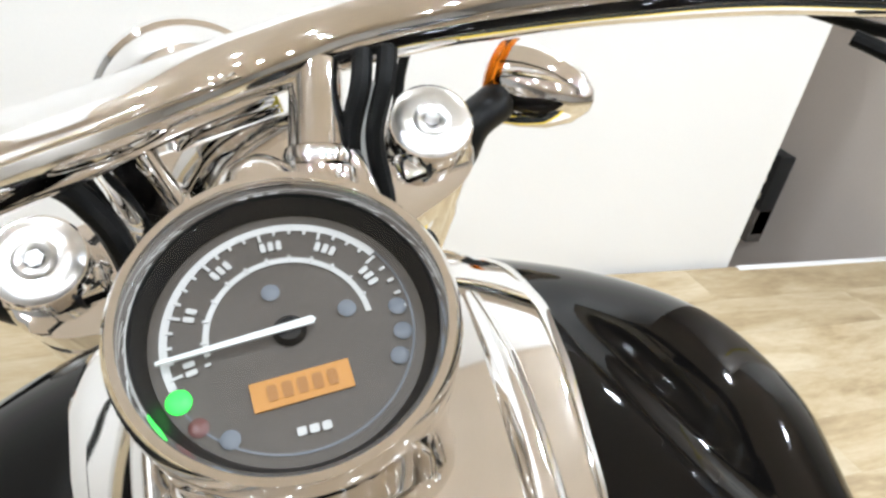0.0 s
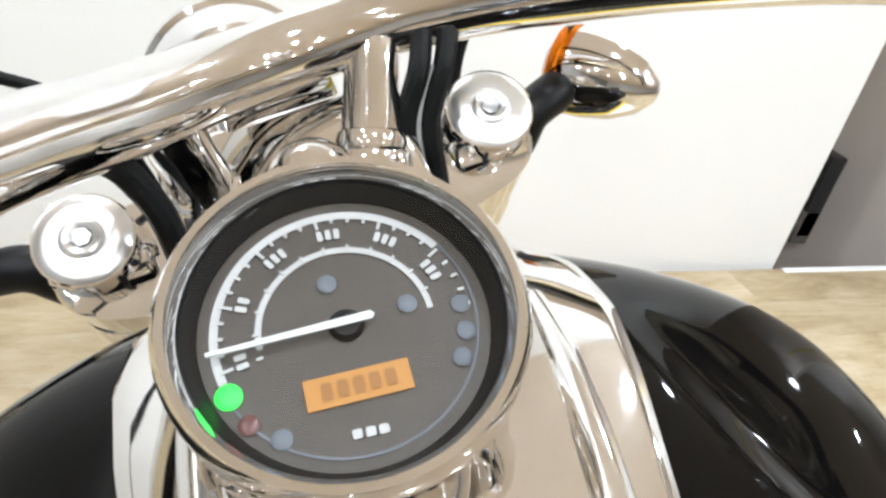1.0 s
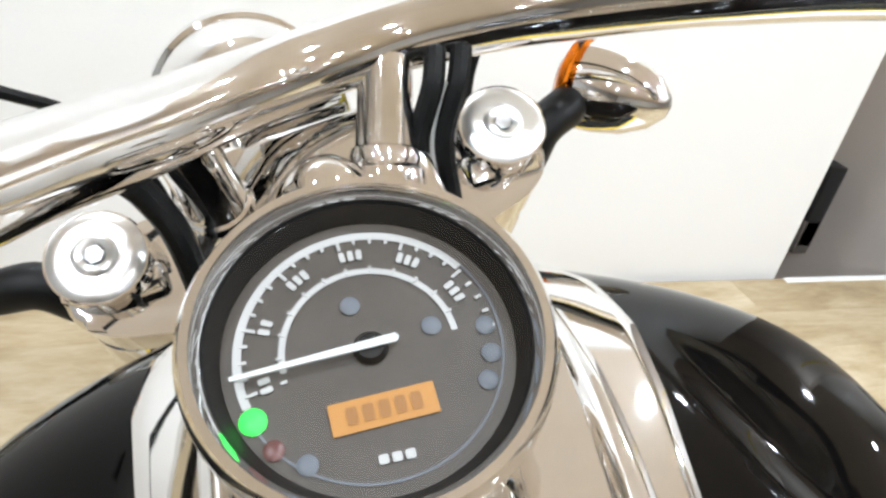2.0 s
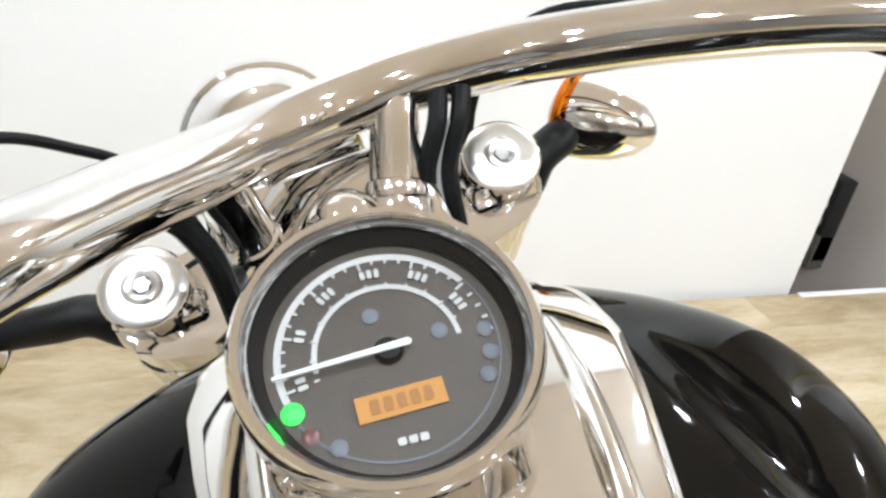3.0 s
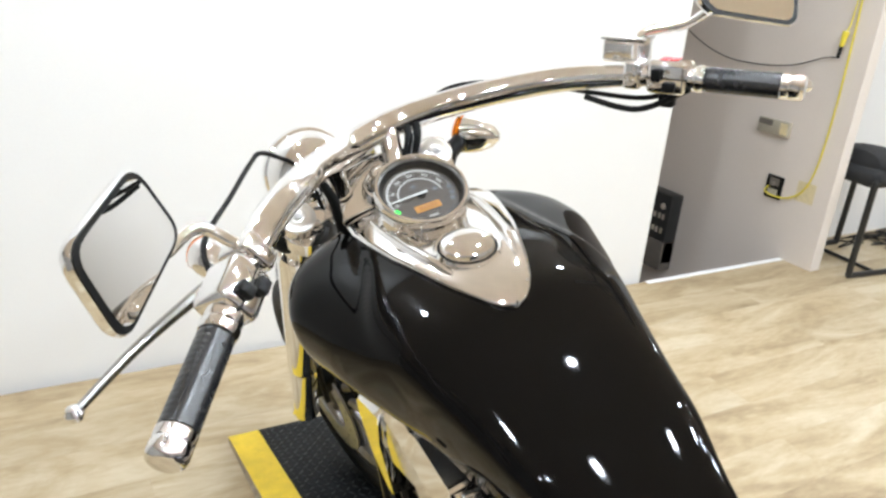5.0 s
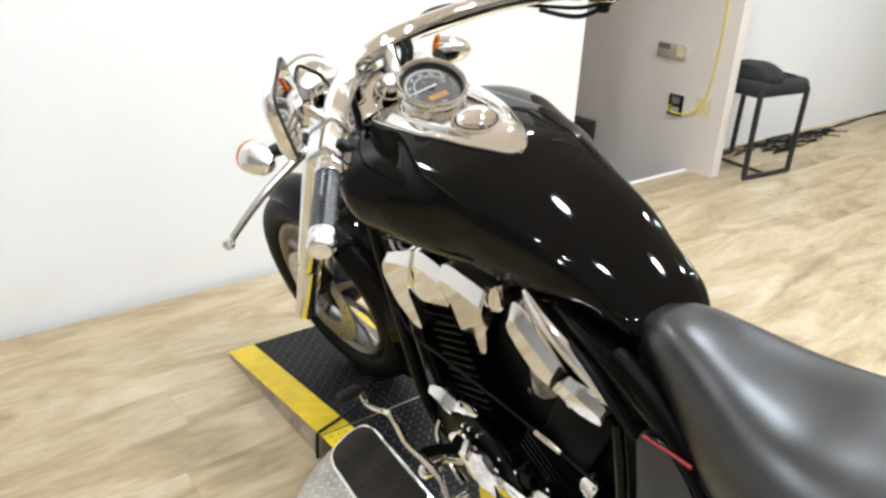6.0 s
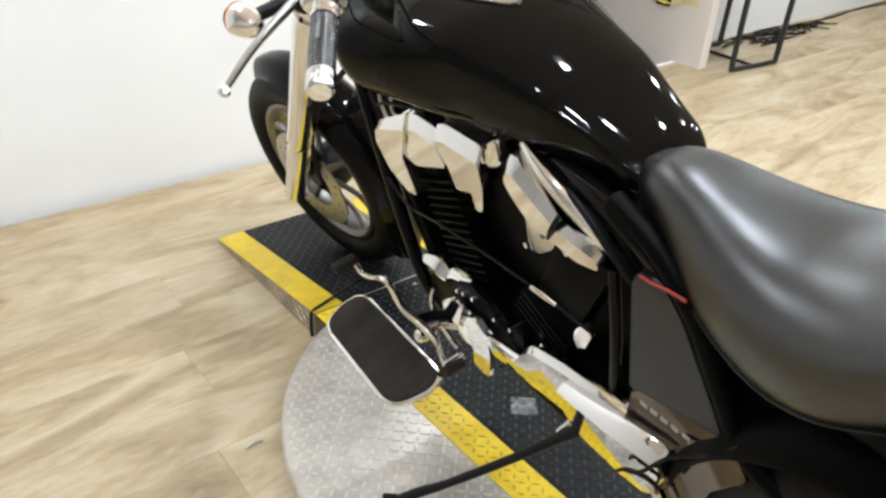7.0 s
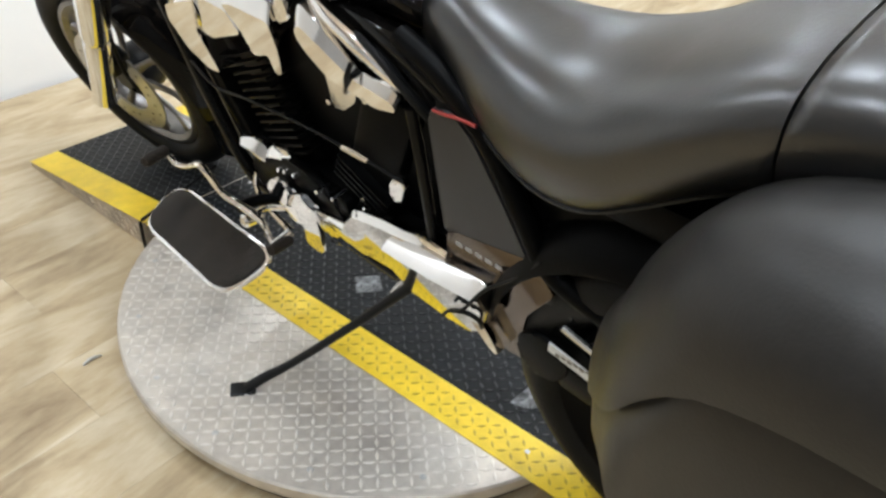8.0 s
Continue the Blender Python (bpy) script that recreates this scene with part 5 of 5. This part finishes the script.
for a in np.linspace(radians(15), radians(190), 30):
    d = Vector((0, math.cos(a), math.sin(a)))
    secs.append([Vector((FX + 0.105 * float(q), -0.97, 0.325)) + d * (0.385 - 0.05 * abs(float(q)) ** 3 - s) for s, row in ((0, np.linspace(-1, 1, 11)), (0.005, np.linspace(1, -1, 11))) for q in row])
part("rear_fender", loft(bmesh.new(), secs), ENGINE, bike, "black rear fender", angle=1.0)

# saddlebag
GY = (-0.90, -0.913, -0.94, -0.98, -1.03, -1.09, -1.16, -1.40, -1.50)
G0 = (-0.155, -0.135, -0.12, -0.115, -0.11, -0.11, -0.11, -0.11, -0.12)
G1 = (-0.195, -0.215, -0.245, -0.268, -0.288, -0.30, -0.308, -0.31, -0.28)
GT = (0.64, 0.72, 0.79, 0.868, 0.922, 0.950, 0.963, 0.960, 0.90)
GB = (0.48, 0.43, 0.39, 0.37, 0.36, 0.355, 0.35, 0.36, 0.40)
GE = (0.57, 0.585, 0.612, 0.70, 0.800, 0.845, 0.868, 0.868, 0.84)


def bag_section(y, lid, n=40):
    a0, a1, t, b, e = (eased(y, GY, q) for q in (G0, G1, GT, GB, GE))
    cx, w = (a0 + a1) / 2, (a0 - a1) / 2
    if lid:
        pts = [(cx + (w + 0.008) * math.cos(a), y, e + (t - e) * math.sin(a) ** 0.8 if math.sin(a) > 0 else e) for a in np.linspace(0, math.pi, n)]
        return pts + [(cx - w - 0.0075, y, e - 0.010), (cx - w * 0.95, y, e - 0.013), (cx + w * 0.95, y, e - 0.013), (cx + w + 0.0075, y, e - 0.010)]
    ring = []
    for a in np.linspace(0, 2 * math.pi, n, endpoint=False):
        c, s = math.cos(a), math.sin(a)
        ring.append((cx + w * 0.985 * math.copysign(abs(c) ** 0.5, c), y, (e + b) / 2 + (e - b) / 2 * math.copysign(abs(s) ** 0.5, s)))
    return ring


gy = np.concatenate([np.linspace(-0.90, -1.02, 22), np.linspace(-1.03, -1.40, 16), np.linspace(-1.42, -1.50, 6)])
bag = part("saddlebag", loft(bmesh.new(), [bag_section(float(y), False) for y in gy]), BAG, bike, "dark grey leather-look saddlebag", angle=1.2)
part("bag_lid", loft(bmesh.new(), [bag_section(float(y), True) for y in gy]), BAG, bag, "rounded dark grey bag lid", angle=1.0)

# footboard, shifter, side stand
fl, fr_, br, bl = (Vector(q) for q in ((-0.343, 0.100, 0.337), (-0.237, 0.104, 0.369), (-0.229, -0.228, 0.358), (-0.345, -0.198, 0.327)))
c = (fl + fr_ + br + bl) / 4
e1 = ((fl + fr_) - (bl + br)).normalized()
n = e1.cross((fl + bl) - (fr_ + br)).normalized()
n = n if n.z > 0 else -n
e2 = n.cross(e1)
mm = Matrix.Translation(c) @ Matrix((e1, e2, n)).transposed().to_4x4()
out = [((q - c).dot(e1), (q - c).dot(e2)) for q in (fl, fr_, br, bl)]
area = sum(out[k][0] * out[(k + 1) % 4][1] - out[(k + 1) % 4][0] * out[k][1] for k in range(4))
out = out if area > 0 else out[::-1]
outline = rounded(out, 0.045, 6)
bm = bmesh.new()
plate(bm, outline, 0.010, mm @ Matrix.Translation((0, 0, -0.012)), 0.003, 2)
fb = part("footboard", bm, CHROME, bike, "chrome-edged rider footboard with a ribbed rubber pad")
bm = bmesh.new()
plate(bm, [(x * 0.955, y * 0.90) for x, y in outline], 0.005, mm @ Matrix.Translation((0, 0, -0.0018)), 0.002, 2)
pad = part("footboard_pad", bm, PAD, fb, "worn black rubber pad")
for k in range(16):
    y = -0.048 + 0.0064 * k
    half = 0.128 if abs(y) < 0.03 else 0.11
    part("pad_rib", box(bmesh.new(), (-half, y, 0.003), (half, y + 0.003, 0.0046), 0.0, m=mm), PAD, pad, "", False)
part("footboard_hinge", tube(bmesh.new(), [br + Vector((0.01, 0.03, -0.004)), br + Vector((0.05, 0.03, 0.0))], 0.012, 12, 1), CHROME, fb)
part("footboard_bracket", tube(bmesh.new(), [(-0.20, -0.05, 0.355), (-0.15, -0.05, 0.34), (-0.10, -0.07, 0.32)], 0.012, 12, 4), ENGINE, fb)
shift = [(-0.238, 0.087, 0.443), (-0.236, 0.073, 0.428), (-0.234, 0.029, 0.442), (-0.231, -0.027, 0.473), (-0.228, -0.045, 0.465), (-0.221, -0.063, 0.414), (-0.212, -0.098, 0.399), (-0.203, -0.12, 0.382), (-0.203, -0.146, 0.373), (-0.205, -0.158, 0.349), (-0.208, -0.176, 0.331)]
sh_ = part("gear_lever", tube(bmesh.new(), shift, [0.0055, 0.0055, 0.006, 0.0075, 0.0075, 0.007, 0.0075, 0.010, 0.0065, 0.0055, 0.0055], 14, 5, flat=0.7), CHROME, bike, "heel and toe chrome gear lever")
part("toe_peg", tube(bmesh.new(), [(-0.288, 0.080, 0.462), (-0.283, 0.082, 0.461), (-0.242, 0.096, 0.452), (-0.236, 0.098, 0.451)], [0.009, 0.0115, 0.0115, 0.010], 16, 1), PAD, sh_, "worn rubber toe peg")
part("heel_peg", tube(bmesh.new(), [(-0.240, -0.230, 0.382), (-0.236, -0.228, 0.380), (-0.192, -0.209, 0.358)], [0.009, 0.0105, 0.0105], 16, 1), PAD, sh_, "worn rubber heel peg")
part("lever_pivot", lathe(bmesh.new(), [(0, 0.012), (0.010, 0.011), (0.014, 0.006), (0.014, -0.03)], aim((-0.206, -0.09, 0.350), (-1, 0, 0.2)), 20), CHROME, sh_)
part("shift_rod", tube(bmesh.new(), [(-0.19, -0.085, 0.352), (-0.16, -0.085, 0.345), (-0.13, -0.10, 0.33)], 0.006, 10, 3), CHROME, sh_)
stand = part("side_stand", tube(bmesh.new(), [(-0.075, -0.46, 0.34), (-0.115, -0.43, 0.31), (-0.20, -0.36, 0.235), (-0.30, -0.265, 0.14), (-0.345, -0.225, 0.108), (-0.383, -0.205, 0.092)], [0.015, 0.012, 0.0095, 0.0095, 0.0115, 0.013], 14, 8, flat=0.75), SATIN, bike, "black folding side stand resting on the turntable")
part("stand_foot", box(bmesh.new(), (-0.028, -0.016, -0.006), (0.022, 0.016, 0.003), 0.003, 2, Matrix.Translation((-0.386, -0.203, 0.092)) @ pose(0, 0, 0, 0, 13, -35)), SATIN, stand)
part("stand_spring", tube(bmesh.new(), [(-0.075, -0.42, 0.33), (-0.12, -0.40, 0.285)], 0.008, 10, 1), DULL_CHROME, stand)

# ---- straps and small things round the turntable ----
tie = root("tie_rod", pose(0, 0, 0), "thin dark rod lying across the ramp joint", "rod")
part("rod", tube(bmesh.new(), [(0.01, 0.462, 0.092), (0.15, 0.50, 0.094), (0.30, 0.545, 0.094)], 0.0045, 8, 2), SATIN, tie)
# loose nut on the floor
nut = root("metal_clip", pose(-0.306, 0.192, 0.0), "small metal clip lying on the floor", "clip")
part("clip_body", tube(bmesh.new(), [(-0.02, 0, 0.004), (0, 0.004, 0.006), (0.022, 0, 0.004)], [0.002, 0.004, 0.002], 8, 4), ALLOY, nut)

# ---- stairwell wall fittings ----
PX = STAIR_X1


def wall_box(name, y0, y1, z0, z1, thick, mat, label, category):
    r = root(name, pose(PX, (y0 + y1) / 2, (z0 + z1) / 2), label, category)
    part("body", box(bmesh.new(), (-thick, -abs(y1 - y0) / 2, -(z1 - z0) / 2), (0, abs(y1 - y0) / 2, (z1 - z0) / 2), 0.006, 2), mat, r)
    return r


th = wall_box("thermostat", 1.69, 1.885, 0.637, 0.697 + 0.02, 0.028, BEIGE, "beige wall thermostat with a dark window", "thermostat")
part("window", box(bmesh.new(), (-0.030, 0.005, 0.004), (-0.0275, 0.09, 0.034)), DARKBEIGE, th, "", False)
part("keypad", box(bmesh.new(), (-0.030, -0.09, -0.03), (-0.0275, -0.045, 0.03), 0.001), TAN, th, "", False)
ou = wall_box("wall_outlet", 1.655, 1.758, 0.303, 0.428, 0.012, SATIN, "black wall outlet with a yellow cord plugged in", "outlet")
part("socket", box(bmesh.new(), (-0.016, -0.03, 0.01), (-0.0115, 0.03, 0.05), 0.003), DARKBEIGE, ou, "", False)
part("socket", box(bmesh.new(), (-0.016, -0.03, -0.05), (-0.0115, 0.03, -0.01), 0.003), BEIGE, ou, "", False)
cord = root("yellow_cord", pose(0, 0, 0), "thin yellow power cord hanging along the wall", "cord")
part("plug", box(bmesh.new(), (PX - 0.036, 1.697, 0.375), (PX - 0.016, 1.718, 0.398), 0.005), DARKBEIGE, cord)
part("cable", tube(bmesh.new(), [(PX - 0.03, 1.725, 0.37), (PX - 0.04, 1.735, 0.34), (PX - 0.03, 1.68, 0.325), (PX - 0.02, 1.60, 0.338), (PX - 0.012, 1.53, 0.40), (PX - 0.01, 1.49, 0.55), (PX - 0.01, 1.478, 0.85), (PX - 0.01, 1.485, 1.20), (PX - 0.01, 1.50, 1.60), (PX - 0.01, 1.52, 2.4)], 0.0045, 8, 8), YELLOWCORD, cord)
tape = root("tape_patch", pose(0, 0, 0), "square of tan tape stuck on the wall", "tape")
part("sheet", box(bmesh.new(), (PX - 0.002, 1.47, 0.335), (PX - 0.0002, 1.575, 0.44)), TAN, tape, "", False)
pl = root("cord_plug", pose(0, 0, 0), "yellow and black cord plug hanging on the wall", "plug")
part("body", tube(bmesh.new(), [(PX - 0.03, 1.515, 1.20), (PX - 0.03, 1.522, 1.13)], [0.016, 0.012], 12, 1), YELLOWCORD, pl)
part("boot", tube(bmesh.new(), [(PX - 0.03, 1.522, 1.13), (PX - 0.03, 1.526, 1.075)], 0.009, 10, 1), SATIN, pl)
part("cable", tube(bmesh.new(), [(PX - 0.03, 1.514, 1.20), (PX - 0.02, 1.505, 1.35), (PX - 0.015, 1.52, 2.3)], 0.0035, 8, 6), YELLOWCORD, pl)
part("lead", tube(bmesh.new(), [(PX - 0.03, 1.526, 1.075), (PX - 0.02, 1.60, 1.065), (PX - 0.02, 1.772, 1.002), (PX - 0.02, 2.0, 0.975), (PX - 0.02, 2.229, 0.989), (PX - 0.02, 2.47, 1.074), (PX - 0.02, 2.9, 1.30)], 0.003, 8, 6), RUBBER, pl, "thin black lead across the wall")
ap = root("wall_heater", pose(0, 0, 0), "black wall heater with a dark control panel", "heater")
part("body", box(bmesh.new(), (PX - 0.10, 2.30, -0.32), (PX, 2.62, 0.13), 0.008), CLOTHBOX, ap)
part("grey_base", box(bmesh.new(), (PX - 0.104, 2.30, -0.36), (PX - 0.002, 2.62, -0.17), 0.006), DARKBEIGE, ap)
for k in range(6):
    part("control", box(bmesh.new(), (PX - 0.106, 2.33 + 0.035 * (k % 3), -0.12 + 0.09 * (k // 3)), (PX - 0.0995, 2.35 + 0.035 * (k % 3), -0.085 + 0.09 * (k // 3)), 0.002), DULL_CHROME if k % 2 else BEIGE, ap)
part("dial", lathe(bmesh.new(), [(0, 0.006), (0.018, 0.005), (0.022, 0)], aim((PX - 0.10, 2.36, 0.05), (-1, 0, 0)), 20), DULL_CHROME, ap)

# ---- chair with a bag of cables ----
ch = root("side_chair", pose(3.47, 1.43, 0.0, 0, 0, -6), "black stacking chair with a padded fabric seat and tube legs", "chair")
part("seat", box(bmesh.new(), (-0.22, -0.21, 0.475), (0.24, 0.23, 0.572), 0.042, 5), FABRIC, ch)
for y in (-0.20, 0.22):
    leg = [(-0.20, y, 0.505), (-0.205, y, 0.47), (-0.205, y, 0.1), (-0.20, y, 0.03), (-0.17, y, 0.013), (0.17, y, 0.013), (0.20, y, 0.03), (0.205, y, 0.10), (0.215, y, 0.47), (0.21, y, 0.505)]
    part("leg_frame", tube(bmesh.new(), leg, 0.0165, 12, 6), TUBEBLACK, ch)
    for x in (-0.17, 0.17):
        part("glide", lathe(bmesh.new(), [(0, 0.0), (0.012, 0.0), (0.013, 0.012)], Matrix.Translation((x, y, 0.0)), 12), RUBBER, ch)
part("cross_bar", tube(bmesh.new(), [(0.0, -0.20, 0.013), (0.0, 0.22, 0.013)], 0.010, 10, 1), TUBEBLACK, ch)
bagc = root("equipment_bag", pose(3.40, 1.38, 0.571, 0, 0, -6), "black bag with a strap lying on the chair", "bag")
bm = loft(bmesh.new(), [[(x, 0.16 * r * math.cos(a), 0.075 * r * max(0.0, 0.3 + math.sin(a))) for a in np.linspace(0, 2 * math.pi, 20, endpoint=False)] for x, r in ((-0.13, 0.3), (-0.11, 0.75), (-0.05, 1.0), (0.03, 0.9), (0.10, 0.6), (0.13, 0.2))])
part("body", bm, FABRIC, bagc)
part("strap", tube(bmesh.new(), [(0.02, -0.10, 0.045), (0.12, -0.06, 0.03), (0.20, -0.10, 0.012), (0.16, 0.02, 0.02), (0.06, 0.05, 0.05)], 0.012, 8, 6, flat=0.3), RUBBER, bagc)
hang = root("hanging_cord", pose(0, 0, 0), "yellow and black extension cord hanging in front of the wall", "cord")
part("cable", tube(bmesh.new(), [(3.36, 1.66, 2.4), (3.33, 1.65, 1.5), (3.30, 1.60, 0.95)], 0.004, 8, 6), BEIGE, hang)
part("plug", tube(bmesh.new(), [(3.30, 1.50, 0.86), (3.30, 1.50, 0.76)], 0.014, 10, 1), YELLOWCORD, hang)
part("boot", tube(bmesh.new(), [(3.30, 1.50, 0.76), (3.285, 1.50, 0.60)], [0.012, 0.016], 10, 1), SATIN, hang)

# cables tangled on the floor
random.seed(5)
tang = root("floor_cables", pose(0, 0, 0), "tangle of black cables on the floor along the wall", "cables")
for k in range(7):
    x, y = 3.75 + 0.1 * k, 1.57
    pts = []
    for j in range(9):
        pts.append((x + random.uniform(-0.28, 0.30) + 0.06 * j, min(1.69, y + random.uniform(-0.12, 0.10)), 0.006 + random.uniform(0, 0.012)))
    part("cable", tube(bmesh.new(), pts, 0.0045, 6, 6), RUBBER, tang)
part("cable", tube(bmesh.new(), [(4.3, 1.60, 0.006), (4.7, 1.66, 0.006), (5.2, 1.63, 0.006), (5.8, 1.68, 0.006), (6.8, 1.66, 0.006)], 0.005, 6, 8), RUBBER, tang)
part("cable", tube(bmesh.new(), [(4.2, 1.62, 0.006), (4.8, 1.60, 0.012), (5.4, 1.67, 0.006), (6.4, 1.62, 0.006)], 0.004, 6, 8), RUBBER, tang)

# ---- floor planks ----
PW, PL = 0.192, 1.32
plank_mesh = bpy.data.meshes.new("plank")
bm = bmesh.new()
plate(bm, [(0, 0), (PL - 0.0004, 0), (PL - 0.0004, PW - 0.0004), (0, PW - 0.0004)], 0.006, Matrix.Translation((0, 0, -0.006)))
top = [f for f in bm.faces if f.normal.z > 0.5 and f.calc_center_median().z > -0.001]
bmesh.ops.bevel(bm, geom=[e for f in top for e in f.edges], offset=0.0003, segments=1, affect="EDGES")
bm.to_mesh(plank_mesh)
bm.free()
plank_mesh.materials.append(FLOOR)
row = 0
y = 1.573 - PW
while y > Y0:
    x = X0 + ((row * 0.47) % 1.0) * PL - PL
    while x < X1:
        if x + PL > X0 + 0.02 and x < X1 - 0.02:
            o = new("plank", plank_mesh)
            o.parent = floor
            o.matrix_basis = Matrix.Translation((max(x, X0), y, 0.0)) @ Matrix.Diagonal(((min(x + PL, X1) - max(x, X0)) / PL, 1, 1, 1))
        x += PL
    row += 1
    y -= PW
for x in np.arange(STAIR_X1 + 0.1, X1, PL):
    o = new("plank", plank_mesh)
    o.parent = floor_right
    o.matrix_basis = Matrix.Translation((float(x), 1.573, 0.0))
